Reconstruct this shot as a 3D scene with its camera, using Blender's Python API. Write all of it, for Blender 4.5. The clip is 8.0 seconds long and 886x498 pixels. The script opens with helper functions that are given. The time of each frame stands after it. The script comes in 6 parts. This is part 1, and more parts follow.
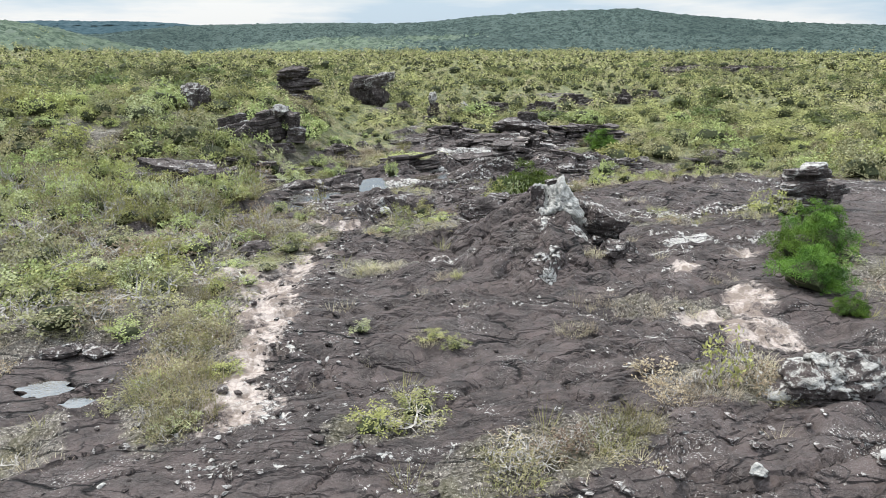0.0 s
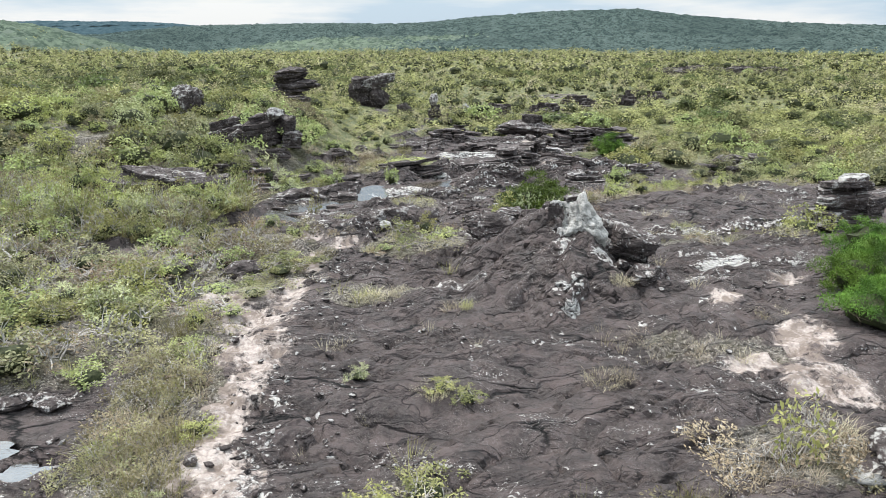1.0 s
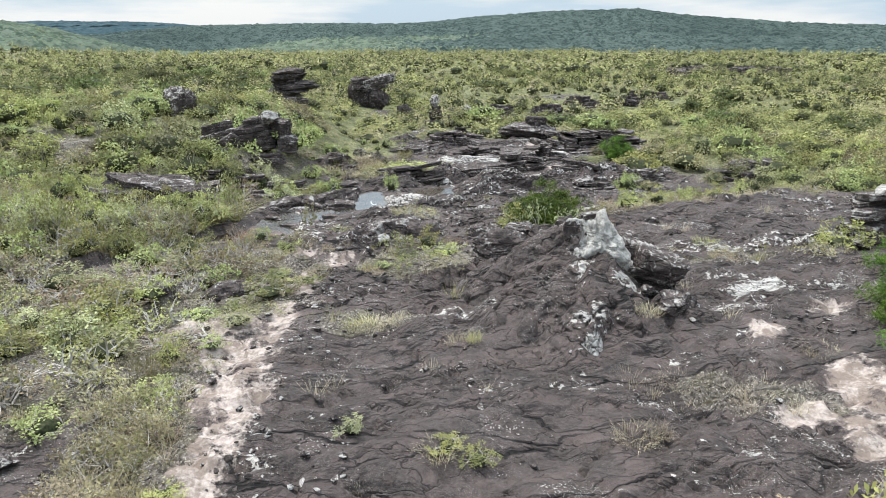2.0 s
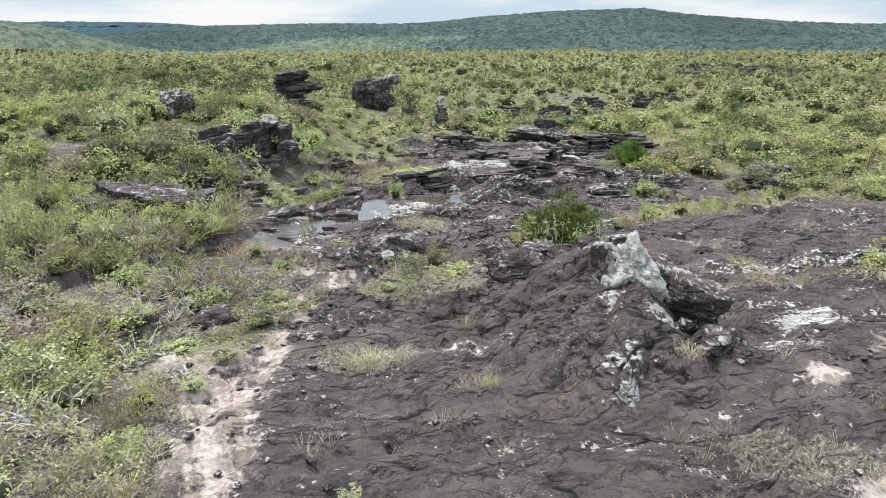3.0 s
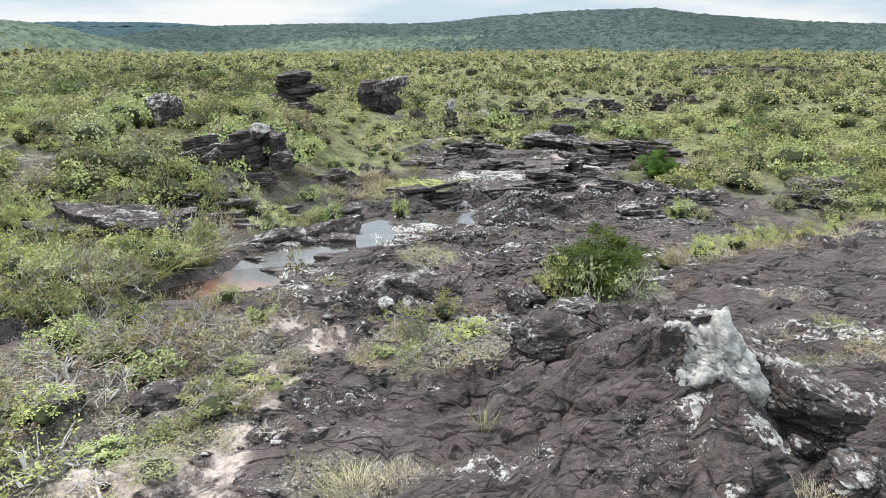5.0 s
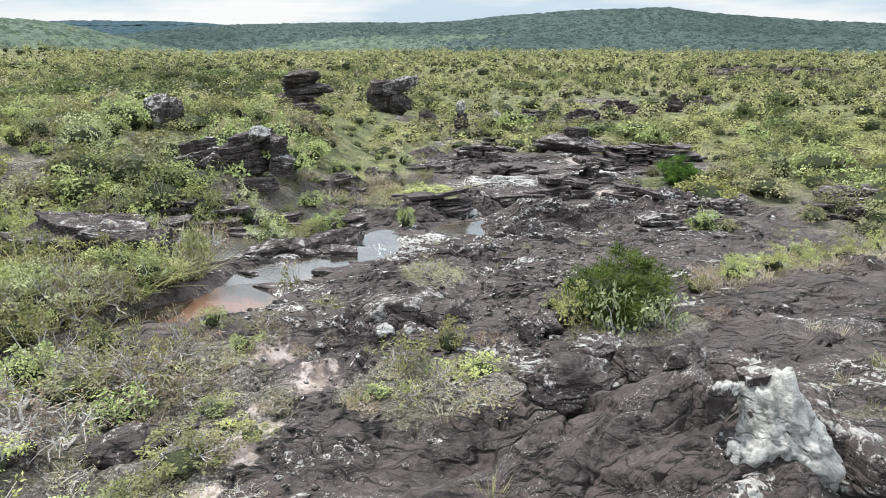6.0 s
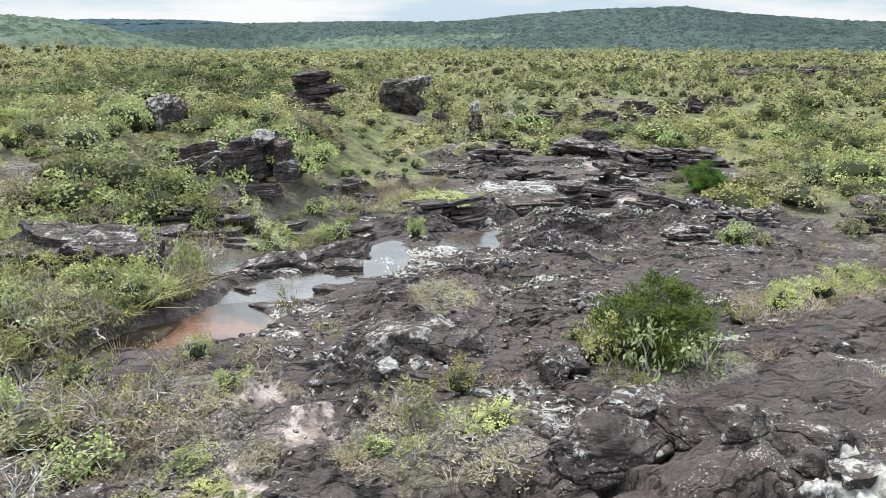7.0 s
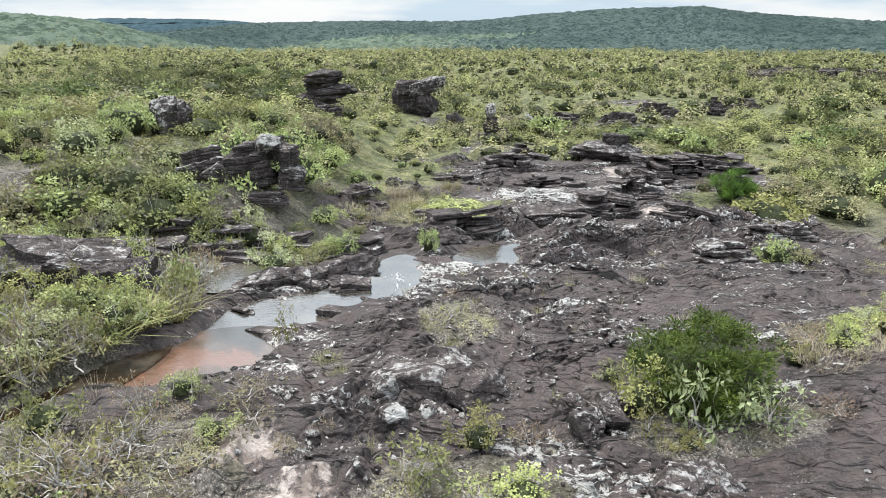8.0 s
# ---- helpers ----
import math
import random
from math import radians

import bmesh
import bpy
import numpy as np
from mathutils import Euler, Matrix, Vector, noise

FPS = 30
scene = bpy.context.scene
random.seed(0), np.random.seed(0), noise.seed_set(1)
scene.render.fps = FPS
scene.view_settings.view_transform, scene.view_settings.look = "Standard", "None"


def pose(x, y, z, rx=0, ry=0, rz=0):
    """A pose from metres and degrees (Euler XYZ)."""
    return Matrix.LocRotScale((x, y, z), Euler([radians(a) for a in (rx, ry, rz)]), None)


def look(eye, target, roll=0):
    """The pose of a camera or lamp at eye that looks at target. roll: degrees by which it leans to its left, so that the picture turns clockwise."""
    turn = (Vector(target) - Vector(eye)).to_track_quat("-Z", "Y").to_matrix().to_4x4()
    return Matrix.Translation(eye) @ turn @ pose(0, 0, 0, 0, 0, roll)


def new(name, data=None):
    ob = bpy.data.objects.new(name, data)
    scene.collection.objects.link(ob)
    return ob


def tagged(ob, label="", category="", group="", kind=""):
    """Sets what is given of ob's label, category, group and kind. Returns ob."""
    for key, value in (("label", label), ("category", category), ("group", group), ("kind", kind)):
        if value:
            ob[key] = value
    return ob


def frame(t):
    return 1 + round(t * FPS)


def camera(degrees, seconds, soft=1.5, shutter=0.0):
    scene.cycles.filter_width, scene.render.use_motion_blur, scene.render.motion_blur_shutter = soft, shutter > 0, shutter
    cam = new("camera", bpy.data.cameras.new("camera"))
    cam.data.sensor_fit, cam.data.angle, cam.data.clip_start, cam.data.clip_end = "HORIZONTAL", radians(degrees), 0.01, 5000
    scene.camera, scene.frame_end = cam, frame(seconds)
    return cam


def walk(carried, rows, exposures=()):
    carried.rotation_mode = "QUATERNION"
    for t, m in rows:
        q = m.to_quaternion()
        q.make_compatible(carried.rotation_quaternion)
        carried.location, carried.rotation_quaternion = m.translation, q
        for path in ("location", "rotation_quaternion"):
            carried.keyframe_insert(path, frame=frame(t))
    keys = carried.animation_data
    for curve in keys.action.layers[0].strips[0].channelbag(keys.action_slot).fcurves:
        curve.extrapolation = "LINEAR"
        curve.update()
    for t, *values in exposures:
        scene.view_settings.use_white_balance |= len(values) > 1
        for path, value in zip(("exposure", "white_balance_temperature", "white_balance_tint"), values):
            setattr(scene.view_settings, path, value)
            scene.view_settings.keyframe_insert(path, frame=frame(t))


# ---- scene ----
cam = camera(70.1, 8.0, soft=0.9)
PATH = [
    (0.0, (0.02, -0.02, 5.19), (0.018, 1.876, 4.560), 0.0),
    (0.5, (-0.075, 0.855, 5.19), (-0.077, 2.752, 4.560), 0.0),
    (1.0, (-0.140, 1.632, 5.185), (-0.141, 3.530, 4.555), 0.0),
    (1.5, (-0.175, 2.345, 5.185), (-0.176, 4.242, 4.555), 0.0),
    (3.0, (-0.320, 4.450, 5.205), (-0.337, 6.348, 4.575), -0.1),
    (3.5, (-0.390, 5.240, 5.212), (-0.416, 7.138, 4.582), -0.1),
    (4.0, (-0.407, 6.070, 5.205), (-0.433, 7.968, 4.577), -0.1),
    (4.5, (-0.413, 6.870, 5.205), (-0.445, 8.768, 4.576), -0.1),
    (6.0, (-0.335, 9.010, 5.205), (-0.412, 10.906, 4.573), 0.0),
    (6.5, (-0.335, 9.738, 5.203), (-0.431, 11.633, 4.569), 0.1),
    (7.0, (-0.370, 10.472, 5.202), (-0.488, 12.365, 4.567), 0.1),
    (7.5, (-0.448, 11.218, 5.205), (-0.588, 13.109, 4.569), 0.2),
    (8.0, (-0.530, 11.940, 5.210), (-0.687, 13.830, 4.574), 0.2),
]
walk(cam, [(t, look(eye, target, roll)) for t, eye, target, roll in PATH], exposures=[(0.0, 0.36), (8.0, 0.42)])

# ---- light: bright overcast ----
SUN_UP, SUN_ROUND = 60.0, 318.0
world = bpy.data.worlds.new("sky")
scene.world = world
world.use_nodes = True
wt = world.node_tree
wt.nodes.clear()
w_out = wt.nodes.new("ShaderNodeOutputWorld")
w_bg = wt.nodes.new("ShaderNodeBackground")
w_sky = wt.nodes.new("ShaderNodeTexSky")
w_sky.sky_type, w_sky.sun_disc = "NISHITA", False
w_sky.sun_elevation, w_sky.sun_rotation = radians(SUN_UP), radians(SUN_ROUND)
w_sky.air_density, w_sky.dust_density = 1.0, 2.0
w_co = wt.nodes.new("ShaderNodeTexCoord")
w_map = wt.nodes.new("ShaderNodeMapping")
w_map.inputs["Scale"].default_value = (1.0, 1.0, 7.0)
w_noise = wt.nodes.new("ShaderNodeTexNoise")
w_noise.inputs["Scale"].default_value, w_noise.inputs["Detail"].default_value = 2.6, 6.0
w_noise.inputs["Roughness"].default_value = 0.55
w_ramp = wt.nodes.new("ShaderNodeValToRGB")
w_ramp.color_ramp.elements[0].position, w_ramp.color_ramp.elements[0].color = 0.42, (6.0, 7.5, 8.9, 1)
w_ramp.color_ramp.elements[1].position, w_ramp.color_ramp.elements[1].color = 0.60, (9.7, 9.95, 10.1, 1)
w_sep = wt.nodes.new("ShaderNodeSeparateXYZ")
w_up = wt.nodes.new("ShaderNodeMapRange")
w_up.interpolation_type = "SMOOTHSTEP"
for w_key, w_val in (("From Min", 0.08), ("From Max", 0.75), ("To Min", 0.86), ("To Max", 2.75)):
    w_up.inputs[w_key].default_value = w_val
w_gain = wt.nodes.new("ShaderNodeVectorMath")
w_gain.operation = "SCALE"
wt.links.new(w_co.outputs["Generated"], w_sep.inputs["Vector"])
wt.links.new(w_sep.outputs["Z"], w_up.inputs["Value"])
wt.links.new(w_ramp.outputs["Color"], w_gain.inputs[0])
wt.links.new(w_up.outputs["Result"], w_gain.inputs["Scale"])
w_mix = wt.nodes.new("ShaderNodeMixRGB")
w_mix.inputs["Fac"].default_value = 0.86
wt.links.new(w_co.outputs["Generated"], w_map.inputs["Vector"])
wt.links.new(w_map.outputs["Vector"], w_noise.inputs["Vector"])
wt.links.new(w_noise.outputs["Fac"], w_ramp.inputs["Fac"])
wt.links.new(w_sky.outputs["Color"], w_mix.inputs["Color1"])
wt.links.new(w_gain.outputs["Vector"], w_mix.inputs["Color2"])
wt.links.new(w_mix.outputs["Color"], w_bg.inputs["Color"])
w_bg.inputs["Strength"].default_value = 0.092
wt.links.new(w_bg.outputs["Background"], w_out.inputs["Surface"])

sun = new("sun", bpy.data.lights.new("sun", "SUN"))
sun.data.energy, sun.data.angle, sun.data.color = 3.9, radians(12), (1.0, 0.955, 0.89)
_a, _e = radians(SUN_ROUND), radians(SUN_UP)
sun_from = Vector((math.sin(_a) * math.cos(_e), math.cos(_a) * math.cos(_e), math.sin(_e)))
sun.matrix_world = look(sun_from * 80, (0, 0, 0))


# ---- materials ----
class Nodes:
    """A small writer of node trees."""

    def __init__(self, name):
        self.mat = bpy.data.materials.new(name)
        self.mat.use_nodes = True
        self.tree = self.mat.node_tree
        self.tree.nodes.clear()
        self.out = self.add("ShaderNodeOutputMaterial")

    def add(self, kind, **values):
        node = self.tree.nodes.new(kind)
        for key, value in values.items():
            self.put(node, key, value)
        return node

    def put(self, node, key, value):
        socket = node.inputs[int(key[1:])] if key[0] == "i" and key[1:].isdigit() else node.inputs[key.replace("_", " ")]
        if isinstance(value, bpy.types.NodeSocket):
            self.tree.links.new(value, socket)
        else:
            socket.default_value = value

    def at(self, scale=(1, 1, 1), turn=0.0):
        g = self.add("ShaderNodeNewGeometry")
        m = self.add("ShaderNodeMapping", Vector=g.outputs["Position"], Scale=scale)
        m.inputs["Rotation"].default_value = (0, 0, radians(turn))
        return m.outputs["Vector"]

    def local(self, scale=(1, 1, 1)):
        g = self.add("ShaderNodeTexCoord")
        return self.add("ShaderNodeMapping", Vector=g.outputs["Object"], Scale=scale).outputs["Vector"]

    def noise(self, vector, scale, detail=4.0, rough=0.55, warp=0.0):
        n = self.add("ShaderNodeTexNoise", Vector=vector, Scale=scale, Detail=detail, Roughness=rough, Distortion=warp)
        return n.outputs["Fac"]

    def cracks(self, vector, scale):
        n = self.tree.nodes.new("ShaderNodeTexVoronoi")
        n.feature = "DISTANCE_TO_EDGE"
        self.put(n, "Vector", vector)
        self.put(n, "Scale", scale)
        return n.outputs["Distance"]

    def warped(self, vector, scale, amount):
        f = self.add("ShaderNodeTexNoise", Vector=vector, Scale=scale, Detail=4.0)
        s = self.tree.nodes.new("ShaderNodeVectorMath")
        s.operation = "MULTIPLY_ADD"
        self.put(s, "i0", f.outputs["Color"])
        self.put(s, "i1", (amount, amount, amount))
        self.put(s, "i2", vector)
        return s.outputs["Vector"]

    def ramp(self, fac, a, b, va=0.0, vb=1.0):
        n = self.tree.nodes.new("ShaderNodeMapRange")
        n.interpolation_type = "SMOOTHSTEP"
        for key, value in (("Value", fac), ("From Min", a), ("From Max", b), ("To Min", va), ("To Max", vb)):
            self.put(n, key.replace(" ", "_"), value)
        return n.outputs["Result"]

    def math(self, op, a, b=0.0):
        n = self.tree.nodes.new("ShaderNodeMath")
        n.operation = op
        self.put(n, "i0", a)
        self.put(n, "i1", b)
        return n.outputs["Value"]

    def mix(self, fac, a, b):
        n = self.tree.nodes.new("ShaderNodeMixRGB")
        for key, value in (("Fac", fac), ("Color1", a), ("Color2", b)):
            self.put(n, key, (*value, 1) if isinstance(value, tuple) and len(value) == 3 else value)
        return n.outputs["Color"]

    def bump(self, height, strength, distance, normal=None):
        n = self.add("ShaderNodeBump", Height=height, Strength=strength, Distance=distance)
        if normal is not None:
            self.put(n, "Normal", normal)
        return n.outputs["Normal"]

    def surface(self, color, rough=0.8, normal=None, spec=0.3, metal=0.0):
        n = self.add("ShaderNodeBsdfPrincipled", Base_Color=color, Roughness=rough, Metallic=metal)
        n.inputs["Specular IOR Level"].default_value = spec
        if normal is not None:
            self.put(n, "Normal", normal)
        return n.outputs["BSDF"]

    def done(self, shader):
        self.put(self.out, "Surface", shader)
        return self.mat


def weathered_rock(n, p, tone=1.0):
    """Dark crusted sandstone: brown-black film, grey bare stone, white lichen flecks. Colour and height."""
    broad = n.noise(p, 0.45, 4.0, 0.6)
    mid = n.noise(p, 2.2, 6.0, 0.62, 0.4)
    fine = n.noise(p, 16.0, 5.0, 0.65)
    col = n.mix(n.ramp(mid, 0.32, 0.7), (0.024 * tone, 0.0193 * tone, 0.0187 * tone), (0.063 * tone, 0.049 * tone, 0.047 * tone))
    col = n.mix(n.ramp(broad, 0.50, 0.74, 0.0, 0.55), col, (0.105, 0.084, 0.080))
    col = n.mix(n.ramp(fine, 0.35, 0.75, 0.0, 0.35), col, (0.13, 0.115, 0.108))
    return col, broad, mid, fine


def ground_material():
    n = Nodes("bedrock_sand_and_heath")
    p = n.at()
    grain = n.at((0.8, 2.6, 1.0), -30)
    attr = n.tree.nodes.new("ShaderNodeAttribute")
    attr.attribute_name = "cover"
    sep = n.add("ShaderNodeSeparateColor", Color=attr.outputs["Color"])
    sand, soil, pale = sep.outputs[0], sep.outputs[1], sep.outputs[2]
    col, broad, mid, fine = weathered_rock(n, p, 1.42)
    beds = n.noise(grain, 3.0, 5.0, 0.6, 0.6)
    torn = n.ramp(n.noise(n.at((0.5, 0.9, 1.0), -30), 0.55, 4.0, 0.6, 0.6), 0.44, 0.62, 0.14, 1.0)
    flecks = n.noise(p, 9.0, 6.0, 0.7, 0.3)
    # white lichen where the crust is broken: blotches along the beds, and fine flecks
    patch = n.noise(grain, 0.9, 5.0, 0.65, 0.5)
    thr = n.math("ADD", n.math("MULTIPLY", pale, 0.42), n.math("ADD", n.math("MULTIPLY", patch, 0.75), n.ramp(torn, 0.2, 1.0, -0.12, 0.02)))
    crest = n.ramp(n.add("ShaderNodeNewGeometry").outputs["Pointiness"], 0.5, 0.60, 0.0, 0.10)
    lich = n.ramp(n.math("ADD", n.math("ADD", flecks, crest), thr), 1.235, 1.30)
    speck = n.ramp(n.math("ADD", n.noise(p, 34.0, 3.0, 0.6), n.math("MULTIPLY", n.ramp(patch, 0.35, 0.65), 0.14)), 0.69, 0.74, 0.0, 0.8)
    speck = n.math("MULTIPLY", speck, n.ramp(n.noise(p, 0.8, 4.0, 0.6), 0.50, 0.62))
    dust = n.math("MULTIPLY", n.ramp(n.noise(p, 70.0, 2.0, 0.6), 0.56, 0.66), n.ramp(n.noise(p, 1.7, 6.0, 0.7, 0.5), 0.46, 0.60, 0.05, 0.55))
    col = n.mix(dust, col, (0.24, 0.215, 0.205))
    col = n.mix(n.math("MAXIMUM", lich, speck), col, n.mix(fine, (0.28, 0.27, 0.255), (0.62, 0.60, 0.57)))
    # near-black along the cracks and at the steps of the broken beds
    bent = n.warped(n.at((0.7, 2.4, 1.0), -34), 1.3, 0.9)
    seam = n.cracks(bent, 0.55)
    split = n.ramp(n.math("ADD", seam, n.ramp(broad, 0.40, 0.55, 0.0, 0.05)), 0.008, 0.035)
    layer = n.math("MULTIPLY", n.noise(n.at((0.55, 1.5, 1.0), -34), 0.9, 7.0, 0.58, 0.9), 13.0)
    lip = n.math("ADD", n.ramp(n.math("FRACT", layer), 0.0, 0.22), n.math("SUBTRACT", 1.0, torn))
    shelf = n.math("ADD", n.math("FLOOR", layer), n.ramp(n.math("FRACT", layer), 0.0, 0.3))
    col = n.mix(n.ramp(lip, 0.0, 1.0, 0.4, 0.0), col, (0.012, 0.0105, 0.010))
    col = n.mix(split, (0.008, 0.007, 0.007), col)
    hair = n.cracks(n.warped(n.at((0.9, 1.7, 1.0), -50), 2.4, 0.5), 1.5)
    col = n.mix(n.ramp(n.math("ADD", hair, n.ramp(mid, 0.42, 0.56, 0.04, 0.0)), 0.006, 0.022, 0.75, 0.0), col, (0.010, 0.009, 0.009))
    # litter, dry grass and grey soil
    dirt = n.mix(n.ramp(fine, 0.35, 0.65), (0.038, 0.032, 0.027), (0.17, 0.15, 0.13))
    dirt = n.mix(n.ramp(n.noise(p, 30.0, 3.0, 0.7), 0.54, 0.66), dirt, (0.40, 0.37, 0.325))
    dirt = n.mix(n.ramp(n.noise(p, 1.1, 4.0, 0.6), 0.45, 0.62, 0.0, 0.45), dirt, (0.10, 0.095, 0.05))
    meadow = n.mix(n.ramp(n.noise(p, 0.8, 5.0, 0.65), 0.35, 0.65), (0.07, 0.082, 0.034), (0.17, 0.17, 0.08))
    dirt = n.mix(n.ramp(attr.outputs["Alpha"], 0.05, 0.45), dirt, meadow)
    dirt = n.mix(n.ramp(attr.outputs["Alpha"], 0.6, 0.9), dirt, (0.036, 0.052, 0.04))
    edge = n.math("ADD", soil, n.math("MULTIPLY", n.math("SUBTRACT", flecks, 0.5), 1.1))
    soil_f = n.ramp(edge, 0.40, 0.58)
    col = n.mix(soil_f, col, dirt)
    # pinkish white quartz sand
    grit = n.mix(n.ramp(fine, 0.3, 0.7), (0.235, 0.192, 0.172), (0.37, 0.325, 0.295))
    grit = n.mix(n.ramp(n.math("ADD", mid, n.math("MULTIPLY", flecks, 0.5)), 0.68, 0.84, 0.0, 0.85), grit, (0.135, 0.105, 0.088))
    edge = n.math("ADD", sand, n.math("MULTIPLY", n.math("SUBTRACT", n.noise(p, 2.6, 9.0, 0.80), 0.5), 3.3))
    sand_f = n.ramp(edge, 0.44, 0.86)
    col = n.mix(sand_f, col, grit)
    # relief
    crack = n.ramp(seam, 0.0, 0.06)
    h = n.math("ADD", n.math("MULTIPLY", n.math("MULTIPLY", beds, torn), 0.8), n.math("MULTIPLY", fine, 0.22))
    h = n.math("ADD", h, n.math("MULTIPLY", crack, 0.4))
    h = n.math("ADD", h, n.math("MULTIPLY", n.ramp(hair, 0.0, 0.04), 0.10))
    h = n.math("ADD", h, n.math("MULTIPLY", n.noise(p, 5.5, 6.0, 0.68, 0.4), 0.34))
    h = n.math("ADD", h, n.math("MULTIPLY", n.math("MULTIPLY", shelf, torn), 0.15))
    soft = n.math("SUBTRACT", 1.0, n.math("MULTIPLY", sand_f, 0.7))
    nor = n.bump(h, soft, 0.26)
    return n.done(n.surface(col, n.ramp(mid, 0.3, 0.7, 0.66, 0.92), nor, 0.22))


def rock_material(name, tone=1.0, lichen=0.5, pale=(0.36, 0.345, 0.33), seams=1.0):
    n = Nodes(name)
    p = n.at()
    col, broad, mid, fine = weathered_rock(n, p, tone)
    pale = n.mix(n.ramp(n.noise(p, 7.0, 5.0, 0.7), 0.35, 0.62), tuple(0.5 * c for c in pale), pale)
    flat = n.at((0.8, 0.8, 5.0))
    beds = n.noise(flat, 2.0, 5.0, 0.6, 0.3)
    flecks = n.noise(p, 6.0, 6.0, 0.7, 0.3)
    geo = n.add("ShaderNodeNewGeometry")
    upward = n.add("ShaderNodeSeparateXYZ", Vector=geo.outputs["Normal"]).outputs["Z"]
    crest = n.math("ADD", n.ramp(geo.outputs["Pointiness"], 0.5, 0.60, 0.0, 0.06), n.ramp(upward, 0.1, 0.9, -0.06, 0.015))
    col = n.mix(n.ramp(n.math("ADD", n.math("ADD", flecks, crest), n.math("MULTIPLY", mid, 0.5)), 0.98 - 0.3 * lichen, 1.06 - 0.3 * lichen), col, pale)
    col = n.mix(n.ramp(beds, 0.58, 0.68, 0.0, 0.35 * seams), col, (0.15, 0.13, 0.125))
    split = n.ramp(n.math("ADD", n.cracks(n.warped(n.at((1.2, 1.2, 3.0)), 1.5, 0.8), 1.3), n.math("MULTIPLY", broad, 0.12)), 0.055, 0.10, 1 - 0.9 * seams, 1.0)
    col = n.mix(split, (0.012, 0.0105, 0.0105), col)
    speck = n.ramp(n.math("ADD", n.noise(p, 30.0, 3.0, 0.6), n.math("MULTIPLY", n.ramp(mid, 0.35, 0.65), 0.14)), 0.69, 0.75, 0.0, 0.8)
    col = n.mix(speck, col, pale)
    h = n.math("ADD", n.math("MULTIPLY", beds, seams), n.math("MULTIPLY", fine, 0.35))
    h = n.math("ADD", h, n.math("MULTIPLY", n.ramp(n.cracks(n.warped(n.at((1, 1, 2.0)), 2.0, 0.5), 1.1), 0.0, 0.05), 0.06 + 0.44 * seams))
    return n.done(n.surface(col, 0.85, n.bump(h, 1.0, 0.14), 0.18))


def leaf_material(name, dark, light, glow=0.22, rough=0.6, clump=0.5, scale=1.6):
    n = Nodes(name)
    info = n.add("ShaderNodeObjectInfo")
    geo = n.add("ShaderNodeNewGeometry")
    f = n.math("ADD", n.math("MULTIPLY", geo.outputs["Random Per Island"], 1 - clump), n.ramp(n.noise(n.at(), scale, 2.0), 0.32, 0.68, 0.0, clump))
    col = n.mix(f, dark, light)
    hsv = n.add("ShaderNodeHueSaturation", Color=col)
    n.put(hsv, "Hue", n.ramp(info.outputs["Random"], 0.0, 1.0, 0.475, 0.515))
    n.put(hsv, "Value", n.ramp(info.outputs["Random"], 0.0, 1.0, 0.62, 1.3))
    a = n.surface(hsv.outputs["Color"], rough, None, 0.18)
    b = n.add("ShaderNodeBsdfTranslucent", Color=hsv.outputs["Color"]).outputs["BSDF"]
    m = n.add("ShaderNodeMixShader", i0=glow, i1=a, i2=b)
    return n.done(m.outputs["Shader"])


def crown_material(name, dark, light, dry, patch=0.02, leafy=0.0):
    """Foliage seen from afar: clumps differ one by one, and stands differ in broad patches."""
    n = Nodes(name)
    geo = n.add("ShaderNodeNewGeometry")
    f = n.math("ADD", n.math("MULTIPLY", geo.outputs["Random Per Island"], 0.16), n.ramp(n.noise(n.at(), patch * 24, 2.0, 0.5), 0.3, 0.7, -0.1, 0.85))
    f = n.math("ADD", f, n.ramp(n.noise(n.at(), patch * 110, 3.0, 0.6), 0.3, 0.7, -leafy, leafy))
    col = n.mix(f, dark, light)
    col = n.mix(n.ramp(n.noise(n.at(), patch * 13, 3.0, 0.6), 0.50, 0.66, 0.0, 0.7), col, dry)
    col = n.mix(n.ramp(n.noise(n.at(), patch, 4.0, 0.6), 0.45, 0.65, 0.0, 0.45), col, dark)
    a = n.surface(col, 0.8, None, 0.0)
    b = n.add("ShaderNodeBsdfTranslucent", Color=col).outputs["BSDF"]
    return n.done(n.add("ShaderNodeMixShader", i0=0.3, i1=a, i2=b).outputs["Shader"])


def water_material(name, tint, ior=3.2):
    n = Nodes(name)
    p = n.at()
    bed = n.mix(n.ramp(n.noise(p, 0.5, 4.0, 0.6, 0.5), 0.42, 0.6), (0.03, 0.027, 0.022), tint)
    bed = n.mix(n.ramp(n.noise(p, 1.6, 5.0), 0.5, 0.75, 0.0, 0.6), bed, (0.12, 0.10, 0.075))
    rip = n.noise(n.at((1.0, 2.2, 1.0), 20), 5.0, 4.0, 0.6, 0.8)
    nor = n.bump(rip, 0.22, 0.03)
    deep = n.surface(bed, 0.5, None, 0.0)
    gloss = n.add("ShaderNodeBsdfGlossy", Color=(0.95, 0.96, 0.97, 1), Roughness=0.10, Normal=nor).outputs["BSDF"]
    fr = n.add("ShaderNodeFresnel", IOR=ior, Normal=nor).outputs["Fac"]
    return n.done(n.add("ShaderNodeMixShader", i0=fr, i1=deep, i2=gloss).outputs["Shader"])


